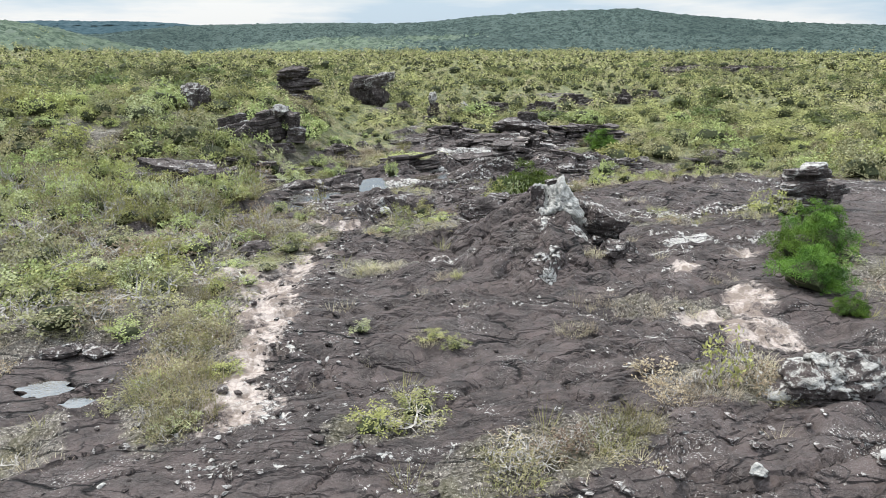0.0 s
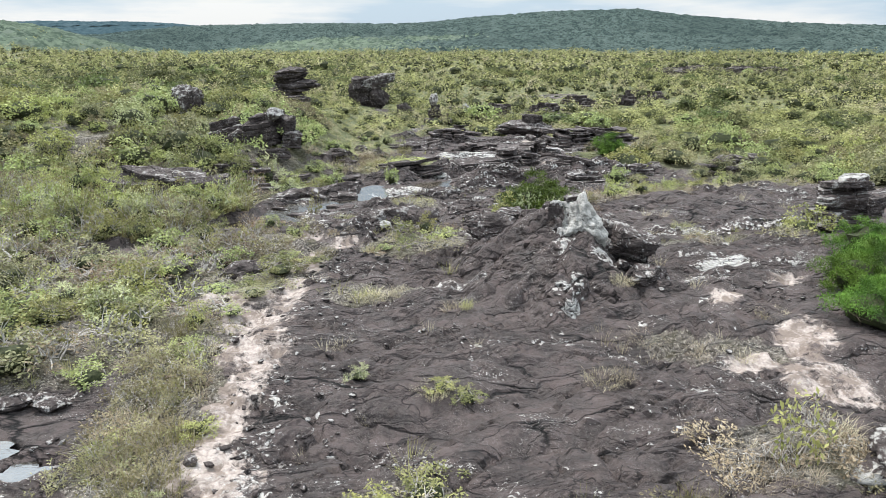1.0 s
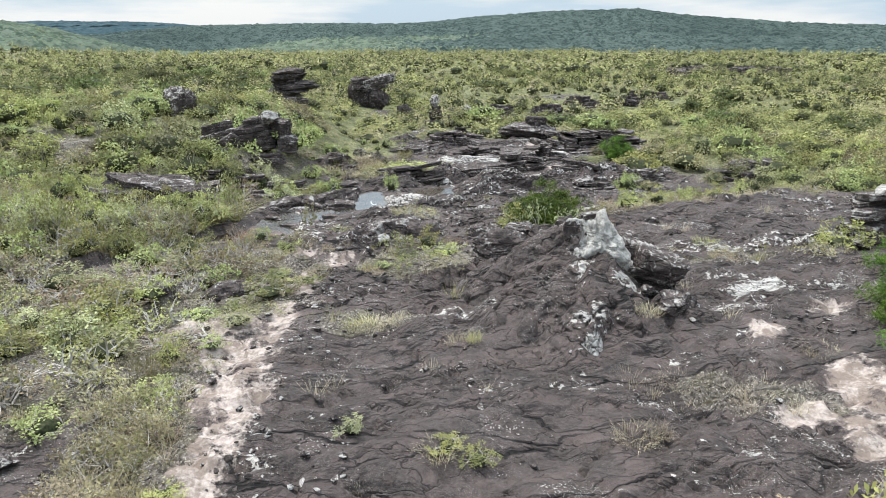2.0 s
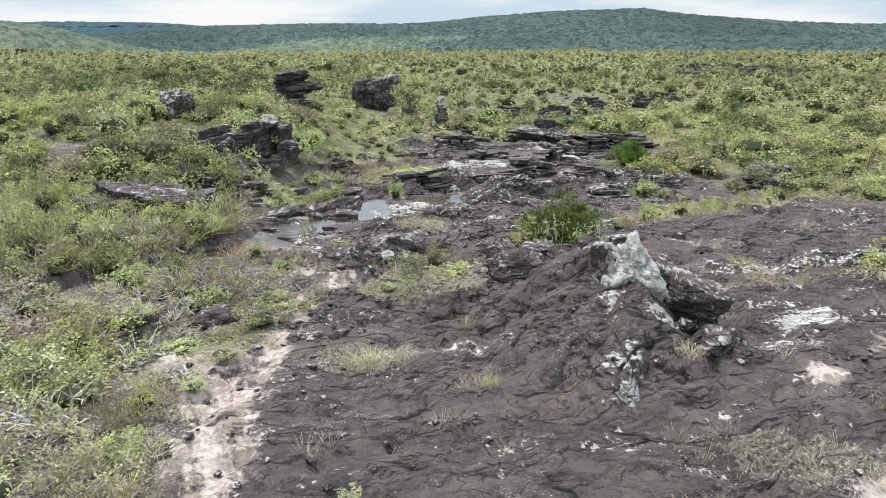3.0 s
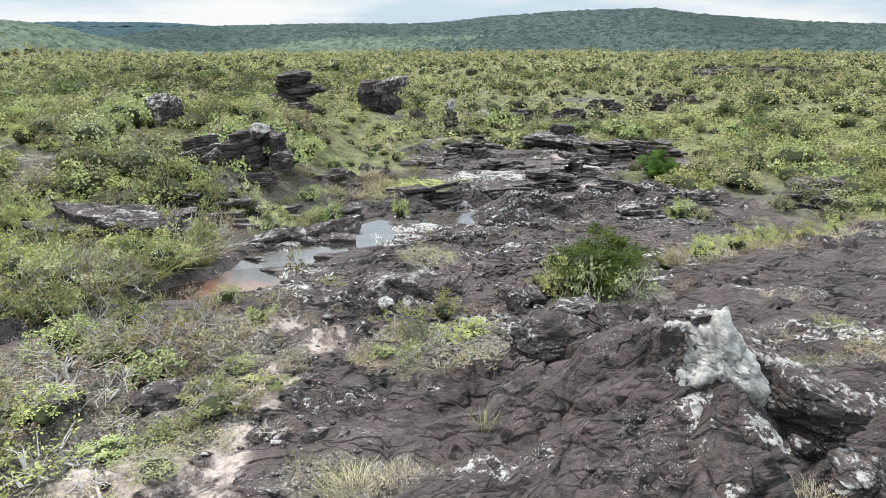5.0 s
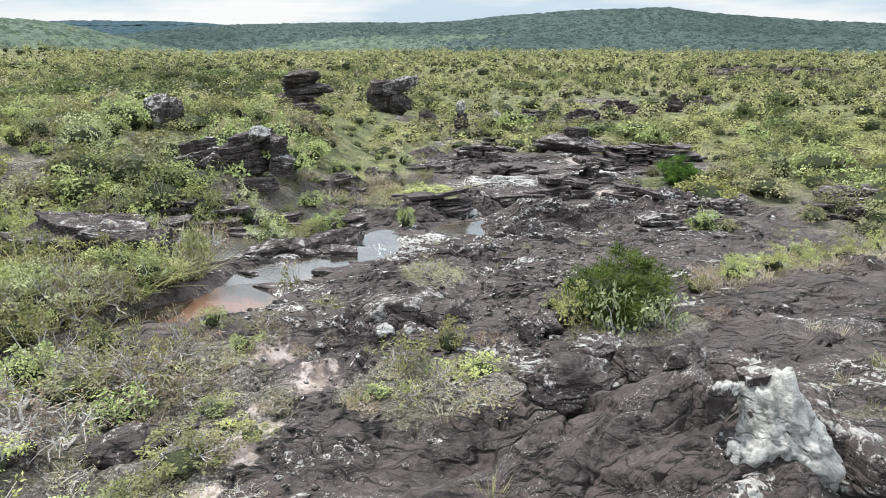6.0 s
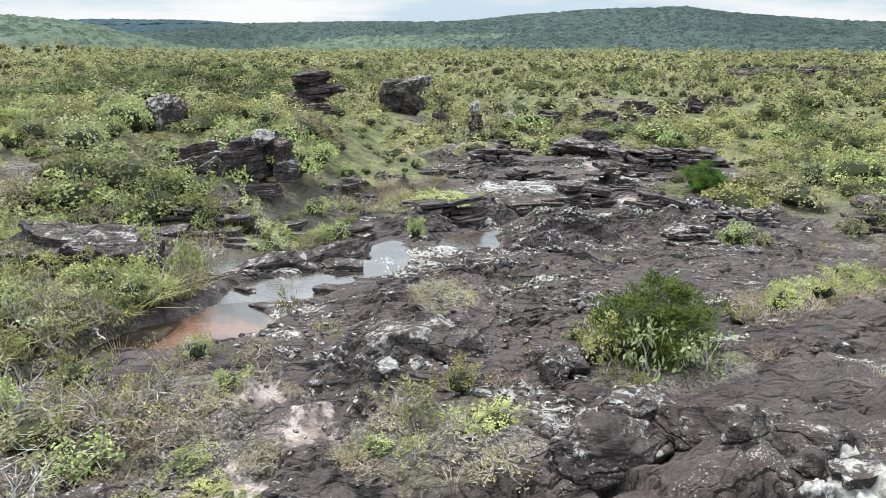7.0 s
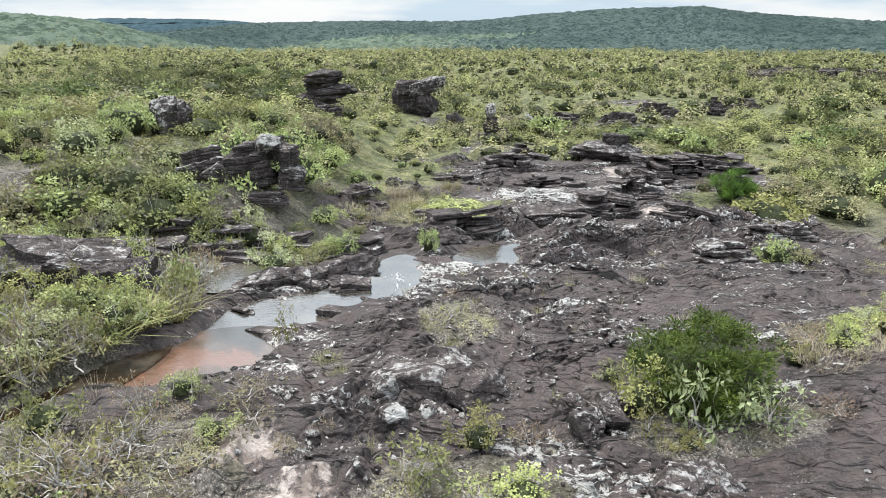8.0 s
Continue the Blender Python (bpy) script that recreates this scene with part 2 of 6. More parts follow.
def foam_material():
    n = Nodes("white_water")
    f = n.noise(n.at((1, 1, 1)), 11.0, 5.0, 0.7, 1.0)
    col = n.mix(n.ramp(f, 0.4, 0.6), (0.08, 0.088, 0.092), (0.42, 0.44, 0.45))
    return n.done(n.surface(col, 0.25, n.bump(f, 0.8, 0.04), 0.5))


def bark_material(name, a, b):
    n = Nodes(name)
    f = n.noise(n.at((1, 1, 0.3)), 22.0, 4.0, 0.65)
    return n.done(n.surface(n.mix(n.ramp(f, 0.3, 0.7), a, b), 0.85, n.bump(f, 0.5, 0.01), 0.2))


M_GROUND = ground_material()
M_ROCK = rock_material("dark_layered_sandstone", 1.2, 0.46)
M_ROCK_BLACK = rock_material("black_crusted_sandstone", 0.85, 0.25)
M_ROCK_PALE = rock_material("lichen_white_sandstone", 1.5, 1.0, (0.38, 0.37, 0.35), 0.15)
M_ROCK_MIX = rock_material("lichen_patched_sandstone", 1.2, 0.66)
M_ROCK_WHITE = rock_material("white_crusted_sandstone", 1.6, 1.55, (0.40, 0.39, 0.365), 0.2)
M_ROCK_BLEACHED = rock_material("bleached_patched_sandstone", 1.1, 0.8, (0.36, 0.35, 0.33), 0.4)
M_WATER = water_material("shallow_stream_water", (0.07, 0.06, 0.048))
M_WATER_RED = water_material("water_over_red_bed", (0.125, 0.062, 0.040), 2.0)
M_WATER_DARK = water_material("dark_tannin_water", (0.036, 0.019, 0.008), 1.45)
M_FOAM = foam_material()
M_STEM = bark_material("grey_twig_bark", (0.16, 0.145, 0.13), (0.42, 0.40, 0.37))
M_STEM_DARK = bark_material("brown_twig_bark", (0.06, 0.045, 0.035), (0.17, 0.13, 0.10))
M_LEAF = leaf_material("glossy_green_leaf", (0.085, 0.108, 0.038), (0.40, 0.43, 0.180))
M_LEAF_YELLOW = leaf_material("yellow_green_leaf", (0.13, 0.145, 0.042), (0.42, 0.425, 0.165))
M_LEAF_PALE = leaf_material("pale_grey_green_leaf", (0.148, 0.165, 0.078), (0.445, 0.453, 0.252))
M_LEAF_TREE = leaf_material("dark_olive_tree_leaf", (0.034, 0.047, 0.017), (0.159, 0.185, 0.070), 0.25)
M_LEAF_SILVER = leaf_material("silvery_pale_green_leaf", (0.13, 0.17, 0.075), (0.38, 0.43, 0.235))
M_LEAF_DEEP = leaf_material("deep_green_needle_leaf", (0.016, 0.042, 0.007), (0.125, 0.205, 0.030), 0.2, 0.6, 0.6, 2.4)
M_LEAF_HEATH = leaf_material("olive_heath_leaf", (0.101, 0.098, 0.047), (0.371, 0.335, 0.194), 0.25)
M_LEAF_DRY = leaf_material("dry_brown_leaf", (0.12, 0.085, 0.055), (0.34, 0.27, 0.19), 0.2)
M_BLADE = leaf_material("green_grass_blade", (0.138, 0.144, 0.047), (0.403, 0.381, 0.178), 0.3)
M_BLADE_DRY = leaf_material("straw_grass_blade", (0.20, 0.17, 0.11), (0.50, 0.44, 0.32), 0.25)
# twig colour taken near black: paints the shade inside crowns
M_CORE_SHADE = bark_material("twig_core_shade", (0.013, 0.017, 0.007), (0.045, 0.052, 0.022))
M_SCRUB = crown_material("savanna_scrub_foliage", (0.066, 0.076, 0.034), (0.466, 0.469, 0.210), (0.466, 0.412, 0.294))
# blue-grey in this green paints the haze over the main hills
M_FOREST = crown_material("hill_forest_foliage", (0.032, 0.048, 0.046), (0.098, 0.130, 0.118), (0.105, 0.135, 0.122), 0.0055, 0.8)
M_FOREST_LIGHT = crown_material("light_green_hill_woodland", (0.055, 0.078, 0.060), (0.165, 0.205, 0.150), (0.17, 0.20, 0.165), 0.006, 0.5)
# stronger blue: haze of the farthest ridges, put into the leaf colour
M_FOREST_HAZED = crown_material("hazed_ridge_foliage", (0.035, 0.062, 0.075), (0.075, 0.115, 0.13), (0.08, 0.115, 0.13), 0.003)


# ---- helpers for meshes ----
def mesh_of(name, verts, faces, material, shade=False, inner=None, inner_faces=None):
    me = bpy.data.meshes.new(name)
    me.from_pydata(verts.tolist() if isinstance(verts, np.ndarray) else verts, [], faces.tolist() if isinstance(faces, np.ndarray) else faces)
    me.materials.append(material)
    if inner is not None:
        me.materials.append(inner)
        me.polygons.foreach_set("material_index", inner_faces.astype(np.int32))
    if shade:
        me.shade_smooth()
    return me


def child(name, me, parent, label="", m=None):
    ob = new(name, me)
    ob.parent = parent
    if m is not None:
        ob.matrix_basis = m
    if label:
        tagged(ob, label)
    return ob


def gz(x, y):
    return float(ground_height(x, y))


# ---- terrain: one height function that everything stands on ----
def vnoise(x, y, seed=0.0):
    """Smooth value noise from -1 to 1."""
    ix, iy = np.floor(x), np.floor(y)
    fx, fy = x - ix, y - iy
    u, v = fx * fx * fx * (fx * (fx * 6 - 15) + 10), fy * fy * fy * (fy * (fy * 6 - 15) + 10)

    def corner(a, b):
        s = np.sin(a * 127.1 + b * 311.7 + seed * 74.7) * 43758.5453
        return (s - np.floor(s)) * 2 - 1

    low = corner(ix, iy) * (1 - u) + corner(ix + 1, iy) * u
    high = corner(ix, iy + 1) * (1 - u) + corner(ix + 1, iy + 1) * u
    return low * (1 - v) + high * v


def fbm(x, y, octaves=4, seed=0.0, gain=0.5):
    total, amp, norm = 0.0, 1.0, 0.0
    for o in range(octaves):
        total = total + amp * vnoise(x, y, seed + o * 3.1)
        norm += amp
        amp *= gain
        x, y = x * 2.03 + 11.3, y * 2.03 - 7.9
    return total / norm


def smooth(a, b, v):
    s = np.clip((v - a) / (b - a), 0, 1)
    return s * s * (3 - 2 * s)


def oval(x, y, cx, cy, rx, ry, turn=0.0):
    """1 in the middle of a turned oval, 0 on its rim, negative outside."""
    c, s = math.cos(radians(turn)), math.sin(radians(turn))
    dx, dy = x - cx, y - cy
    return 1 - np.hypot((dx * c + dy * s) / rx, (dy * c - dx * s) / ry)


def hump(x, y, cx, cy, rx, ry, turn=0.0):
    d = 1 - oval(x, y, cx, cy, rx, ry, turn)
    return np.exp(-d * d)


# pools of the stream: centre, half sizes, turn, level
POOLS = (
    ("upper", -0.75, 31.4, 0.88, 1.3, -25, -1.58),
    ("rapid", -3.35, 28.3, 0.62, 1.6, -2, -1.30),
    ("middle", -5.4, 25.5, 1.05, 2.2, -38, -1.12),
    ("inlet", -7.75, 27.8, 0.5, 0.8, 0, -1.14),
    ("red", -6.45, 22.8, 1.0, 1.5, -50, -1.02),
    ("channel", -8.05, 21.8, 0.42, 1.35, -20, -1.0),
    ("channel", -8.85, 20.1, 0.42, 1.2, -28, -0.98),
    ("puddle", -6.45, 8.97, 0.42, 0.24, 0, -0.20),
    ("puddle", -5.57, 8.5, 0.40, 0.26, 10, -0.20),
    ("channel", -10.3, 18.2, 0.42, 1.7, -43, -0.96),
    ("channel", -12.2, 16.4, 0.40, 1.6, -46, -0.95),
)


def ground_height(x, y):
    x, y = np.asarray(x, float), np.asarray(y, float)
    r = np.hypot(x, y)
    near = 1 - smooth(40, 70, r)
    z = np.interp(y, [-60, 0, 8, 12, 16, 20, 25, 28, 30, 34, 45, 60, 80, 150, 420],
                  [0.8, 0.5, 0.33, 0.18, 0.0, -0.2, -0.62, -1.12, -1.38, -1.55, -1.75, -2.2, -2.5, -2.6, -3.2])
    z = z + 0.045 * np.clip(x, -9, 9) * (1 - smooth(22, 38, y))
    # outcrop with the pale cap, its shoulders, and the slabs beside it
    z = z + 0.85 * hump(x, y, 2.35, 14.2, 1.05, 1.25, 15) + 0.35 * hump(x, y, 1.6, 13.2, 1.6, 1.5, 0)
    z = z + 0.75 * hump(x, y, 2.3, 16.6, 1.1, 0.95, -10) + 0.25 * hump(x, y, 5.4, 14.2, 2.2, 2.4, 0)
    z = z + 0.35 * hump(x, y, 7.5, 21.0, 3.5, 2.6, 0) + 0.3 * hump(x, y, 4.6, 6.4, 1.9, 1.7, 0)
    z = z - 0.3 * hump(x, y, -6.0, 9.2, 1.6, 1.5, 0)
    # scrub shelf that climbs beyond the stream, and the lower ground across from it
    z = z + 0.5 * smooth(-7.5, -10.5, x) * smooth(19, 25, y) * (1 - smooth(45, 90, y))
    z = z + 1.3 * smooth(-5.5, -10.0, x) * smooth(28.5, 34, y) * (1 - smooth(45, 90, y))
    z = z + 1.0 * smooth(-10, -16, x) * smooth(28, 38, y) * (1 - smooth(45, 90, y))
    z = z - 0.7 * smooth(-2, 8, x) * smooth(46, 62, y) * (1 - smooth(80, 110, y))
    # stepped rock: beds tilted gently, broken into ledges
    rough = near * smooth(2.0, 5.0, r)
    terr = smooth(26, 31, y) * (1 - smooth(52, 64, y))
    bed = z + (0.16 + 0.20 * terr) * fbm(x * 0.45, y * (0.45 + 0.2 * terr), 4, 1.0)
    step = 0.17 + 0.12 * terr
    k = bed / step
    ledge = (np.floor(k) + smooth(0.40, 0.62, k - np.floor(k))) * step
    crag = hump(x, y, 2.2, 14.6, 2.3, 3.0, 0)
    where = crag + (1 - crag) * smooth(-0.15, 0.25, fbm(x * 0.22 + 5, y * 0.22, 3, 4.0))
    z = np.where(r < 75, bed + (ledge - bed) * 0.8 * where, bed)
    # ridged grain that runs along the strike, open cracks, and pits
    u, v = x * 0.86 + y * 0.5, -x * 0.5 + y * 0.86
    wild = 0.35 + 1.5 * hump(x, y, 2.2, 14.6, 2.0, 2.8, 0) + 0.9 * smooth(-0.25, 0.35, fbm(x * 0.3 - 3, y * 0.3, 3, 15.0))
    z = z + rough * 0.13 * wild * (0.6 - np.abs(fbm(u * 0.6, v * 1.8, 5, 7.0, 0.55)) * 2.4)
    for freq, seed, deep in ((0.33, 17.0, 0.15), (0.6, 18.0, 0.10)):
        line = np.abs(fbm(u * freq * 0.8, v * freq * 1.7, 3, seed))
        z = z - rough * deep * (1 - smooth(0.0, 0.045, line))
    z = z + rough * 0.075 * wild * fbm(x * 2.6, y * 2.6, 4, 9.0, 0.6)
    thin = 3.4 * fbm(u * 0.55 + 0.3 * fbm(x, y, 2, 91.0), v * 1.15, 4, 23.0, 0.55) / 0.55
    flake = np.floor(thin) + smooth(0.7, 0.95, thin - np.floor(thin))
    z = z + rough * 0.05 * smooth(-0.2, 0.3, fbm(x * 0.3 + 8, y * 0.3, 3, 24.0)) * flake
    # smooth hollow that holds the rain puddles
    z = z + (-0.13 + 0.22 * (z + 0.13) - z) * smooth(0.0, 0.4, oval(x, y, -6.2, 9.2, 1.5, 1.3))
    # stream bed
    for _, cx, cy, rx, ry, turn, level in POOLS:
        d = oval(x, y, cx, cy, rx, ry, turn) + (0.5 if ry > 2.1 else 0.25) * fbm(x * 0.9, y * 0.9, 4, 12.0, 0.6)
        m = smooth(-0.35, 0.1, d)
        z = z + (np.minimum(z, level - 0.16) - z) * m
    # far plain and wooded hills round it
    z = z + 0.8 * fbm(x * 0.02, y * 0.02, 3, 21.0) * smooth(60, 140, r)
    a = np.degrees(np.arctan2(x, np.maximum(y, 1e-6)))
    front = smooth(-30, 60, y)
    a = np.where(y > 0, a, np.where(x > 0, 90, -90))
    main = np.interp(a, [-60, -37, -27, -24, -22, -18, -9, -4, -1, 1, 3, 5.5, 10, 16, 19, 23.5, 27, 31, 37, 60],
                     [5, 5, 10, 16, 19, 22, 24, 24, 27, 30.5, 33.5, 35.5, 39, 41, 34.5, 27.5, 23, 20, 17, 17])
    z = z + main * smooth(430, 900, r) * (0.98 + 0.05 * fbm(x * 0.006, y * 0.006, 3, 31.0))
    left = np.interp(a, [-70, -45, -36.7, -33.5, -31.4, -30, -28.3, -26.4, -24.5, -22.5, -20, -14], [20, 19, 17.5, 16.5, 15, 12.5, 9, 5.5, 1.5, -2, -3, 0])
    z = z + left * smooth(300, 540, r) * (1 - smooth(580, 760, r))
    z = z - np.interp(a, [-36, -30, -24, -18, -13, -8], [0, 3, 8, 8, 3, 0]) * smooth(330, 540, r) * (1 - smooth(600, 900, r))
    far = np.interp(a, [-60, -33.5, -31.4, -30, -26, -22.7, -20, -14, -8, 0], [36, 36, 39, 39, 36, 28, 18, 4, 0, 0])
    z = z + far * smooth(1300, 2000, r)
    return z
# ---- end of terrain ----


# ---- what covers the ground ----
def cover(x, y):
    """Amounts of sand, of soil with litter, and of pale lichen, and how thickly shrubs grow."""
    r = np.hypot(x, y)
    wob = 0.35 * fbm(x * 0.7, y * 0.7, 4, 41.0)
    sand = np.full_like(r, -1.0)
    for cx, cy, rx, ry, turn in (
        (-3.45, 11.6, 0.75, 1.1, 10), (-3.2, 9.4, 0.38, 1.5, 0), (-2.9, 7.9, 0.75, 0.8, 20), (-3.8, 12.9, 0.9, 0.8, 0),
        (-3.45, 14.6, 0.35, 1.3, 5), (-3.5, 16.6, 0.55, 0.8, 0), (-3.95, 19.4, 0.75, 0.65, -20), (-2.85, 18.3, 0.5, 0.55, 0),
        (5.8, 10.9, 0.5, 0.8, -20), (5.35, 9.6, 0.85, 0.6, 20), (5.2, 12.6, 0.4, 0.35, 0), (4.6, 10.3, 0.6, 0.25, 10),
        (6.4, 37.8, 1.1, 1.0, 20), (6.4, 47.0, 0.9, 2.0, 0), (7.0, 13.8, 0.8, 0.3, 30), (-4.6, 14.2, 0.9, 0.5, 20), (-4.25, 13.4, 0.7, 0.9, 0),
    ):
        sand = np.maximum(sand, oval(x, y, cx, cy, rx, ry, turn))
    sand = smooth(-0.5, 0.6, sand + wob * 1.3) * 0.85
    # shrub land: beyond the stream, along the near bank, far plain, and beyond the slabs
    veg = smooth(-7.3, -8.8, x + 0.06 * (y - 24)) * smooth(18.5, 21, y + 0.28 * x + 3.0)
    veg = np.maximum(veg, smooth(-5.0, -6.2, x) * (1 - smooth(19.0, 20.5, y + 0.2 * (x + 6))) * 0.85)
    veg = np.maximum(veg, smooth(-6, -9.5, x) * smooth(30, 33, y))
    veg = np.maximum(veg, smooth(10.5, 13.0, x - 0.12 * (y - 30)) * smooth(25.0, 28.0, y - 0.1 * x))
    veg = np.maximum(veg, smooth(7.2, 9.0, x) * (1 - smooth(11.5, 15.5, y)) * 0.9)
    veg = np.maximum(veg, smooth(52, 64, y + 1.2 * np.abs(x - 4)))
    veg = np.maximum(veg, smooth(0.1, 0.5, oval(x, y, -6.5, 44, 5.5, 9, 0)) * 0.6)
    for cx, cy, rx, ry, turn, amount in ((-4.9, 17.2, 1.9, 2.9, 0, 0.8), (-6.6, 13.2, 2.2, 2.6, 0, 0.85), (-4.4, 9.7, 0.9, 2.8, 15, 0.9), (-0.9, 18.3, 1.4, 1.1, 0, 0.6), (7.5, 24.2, 3.4, 0.7, 20, 0.8),
                                         (-0.9, 17.2, 1.0, 0.7, 0, 0.5), (-1.3, 25.0, 0.9, 1.6, 0, 0.35), (-6.2, 7.2, 1.2, 1.5, 0, 0.9), (1.5, 6.4, 1.6, 0.5, 25, 0.8), (3.9, 7.8, 1.0, 0.6, 0, 0.8),
                                         (-6.4, 30.4, 2.0, 0.9, 0, 0.8), (-3.0, 38.5, 3.5, 2.5, 0, 0.4), (10.5, 39.5, 3.5, 2.8, 0, 0.8), (8.5, 31.5, 2.5, 0.8, 15, 0.5), (3.0, 55, 5, 3, 0, 0.7), (2.5, 21.2, 2.2, 0.9, 0, 0.4), (-7.4, 33.4, 1.7, 1.9, 0, 0.9)):
        veg = np.maximum(veg, amount * smooth(-0.4, 0.4, oval(x, y, cx, cy, rx, ry, turn) + wob))
    clear = np.full_like(r, -1.0)
    for cx, cy, rx, ry, turn in ((20, 99, 11, 3.5, 10), (64, 158, 26, 12, 25), (8, 76, 9, 4, 15), (9, 47, 4.5, 5, 0), (-10.4, 28.8, 3.2, 1.2, 5), (-10.6, 24.7, 2.7, 1.3, 0), (15, 36, 2.5, 2.5, 0), (-8.0, 71, 3.2, 6, 0), (-1, 56, 2.5, 4, 0), (-6.2, 9.2, 1.6, 1.4, 0), (-10.3, 33.3, 2.5, 0.9, 0), (-14.2, 61.5, 3.0, 4.5, 0), (-10.3, 18.2, 0.9, 2.2, -43), (-14.7, 38.3, 1.7, 1.6, 0), (-8.7, 32.5, 1.3, 1.0, 0)):
        clear = np.maximum(clear, oval(x, y, cx, cy, rx, ry, turn))
    veg = veg * (1 - smooth(-0.15, 0.3, clear + wob * 0.8))
    open_land = smooth(0.12, 0.32, fbm(x * 0.045, y * 0.07, 3, 81.0)) * smooth(45, 70, y)
    veg = veg * (1 - 0.45 * open_land)
    veg = veg * (1 - 0.42 * smooth(9.0, 12.0, x) * smooth(24, 28, y) * (1 - smooth(46, 56, y)) * smooth(-0.3, 0.1, fbm(x * 0.3, y * 0.3, 3, 83.0)))
    soil = np.maximum(veg, smooth(-6.5, -9, x) * smooth(30.5, 33, y))
    soil = np.maximum(soil, 0.9 * smooth(10.5, 13.0, x - 0.12 * (y - 30)) * smooth(25.0, 28.0, y - 0.1 * x))
    soil = np.maximum(soil, smooth(58, 75, y) * (1 - smooth(-0.1, 0.3, clear + wob)))
    for cx, cy, rx, ry, turn in (
        (-4.3, 9.7, 0.85, 2.6, 15), (-5.0, 17.6, 1.5, 1.6, 0), (1.2, 6.4, 1.5, 0.5, 25), (4.0, 7.9, 0.9, 0.7, 0), (-0.8, 18.0, 1.5, 1.3, 0),
        (7.5, 24.2, 3.2, 0.7, 20), (3.0, 19.9, 1.6, 0.7, 10), (-0.9, 7.2, 0.9, 0.5, 15), (4.2, 10.9, 1.1, 0.5, -20), (-1.7, 14.2, 1.1, 0.4, 0),
        (-2.4, 37.5, 3.0, 2.5, 0), (-1.2, 24.6, 1.0, 1.6, 0), (10.5, 39.0, 3.0, 2.4, 0), (-6.5, 31.0, 2.2, 0.8, 0),
        (6.4, 17.0, 1.6, 0.3, 15), (-5.2, 12.2, 1.3, 1.0, 0),
    ):
        soil = np.maximum(soil, smooth(-0.35, 0.45, oval(x, y, cx, cy, rx, ry, turn) + wob))
    gritty = smooth(0.02, 0.35, fbm(x * 0.55, y * 0.55, 4, 55.0)) * smooth(-4.5, -3.0, x) * (1 - smooth(2.5, 4.5, x - 0.12 * (y - 20))) * smooth(13, 17, y) * (1 - smooth(48, 56, y))
    soil = np.maximum(soil, 0.30 * gritty) * (1 - smooth(-0.1, 0.2, oval(x, y, -6.3, 9.1, 1.3, 1.25) + 0.3 * wob))
    pale = 0.5 + 0.5 * fbm(x * 0.35, y * 0.35, 3, 51.0)
    pale = pale * (0.5 + 0.5 * smooth(0.5, -2.5, x - 0.1 * (y - 14)))
    for cx, cy, rx, ry, turn in ((2.45, 13.6, 0.28, 1.0, 12), (8.0, 18.3, 2.6, 0.35, 12), (6.5, 16.9, 1.6, 0.2, 15), (3.7, 12.0, 0.6, 0.2, 30), (5.2, 13.7, 0.6, 0.35, 20), (5.0, 12.7, 0.6, 0.25, 10), (6.0, 14.6, 0.7, 0.3, 15), (1.1, 18.0, 1.3, 0.9, 0), (0.2, 18.9, 0.9, 0.8, 0), (3.5, 41.5, 2.5, 1.5, 0), (6.5, 44.0, 2.0, 1.5, 0), (0.5, 39.5, 2.0, 1.5, 0)):
        pale = np.maximum(pale, 0.55 + 0.5 * smooth(-0.5, 0.6, oval(x, y, cx, cy, rx, ry, turn) + wob))
    pale = pale + 0.17 * smooth(17, 25, y)
    return sand, soil, np.clip(pale, 0, 1), veg


def build_ground():
    ox, oy = 0.0, -6.0
    rad = [0.5]
    while rad[-1] < 4600:
        v = rad[-1]
        rad.append(v * (1.06 if v < 10.5 else 1.0055 if v < 46 else 1.012 if v < 120 else 1.02))
    fine = np.arange(-42, 41.001, 0.31)
    ang = np.radians(np.concatenate([np.arange(-180, -42.1, 4.5), fine, np.arange(45.5, 179, 4.5)]))
    rad = np.array(rad)
    R, A = np.meshgrid(rad, ang, indexing="ij")
    x, y = ox + R * np.sin(A), oy + R * np.cos(A)
    z = ground_height(x, y)
    nr, na = R.shape
    verts = np.stack([x, y, z], -1).reshape(-1, 3)
    verts = np.vstack([verts, [[ox, oy, gz(ox, oy)]]])
    i, j = np.meshgrid(np.arange(nr - 1), np.arange(na), indexing="ij")
    k = (j + 1) % na
    quads = np.stack([i * na + j, i * na + k, (i + 1) * na + k, (i + 1) * na + j], -1).reshape(-1, 4)[:, ::-1]
    faces = quads.tolist() + [[len(verts) - 1, b, a] for a, b in zip(range(na), [*range(1, na), 0])]
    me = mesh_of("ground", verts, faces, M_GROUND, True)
    sand, soil, pale, _ = cover(verts[:, 0], verts[:, 1])
    lush = 0.5 * smooth(26, 48, verts[:, 1]) + 0.5 * smooth(360, 430, np.hypot(verts[:, 0], verts[:, 1]))
    layer = me.color_attributes.new("cover", "FLOAT_COLOR", "POINT")
    layer.data.foreach_set("color", np.stack([sand, soil, pale, lush], -1).astype(np.float32).ravel())
    return tagged(new("ground", me), "dark bare bedrock with pinkish sand, litter and savanna soil", "ground", kind="structure")


build_ground()


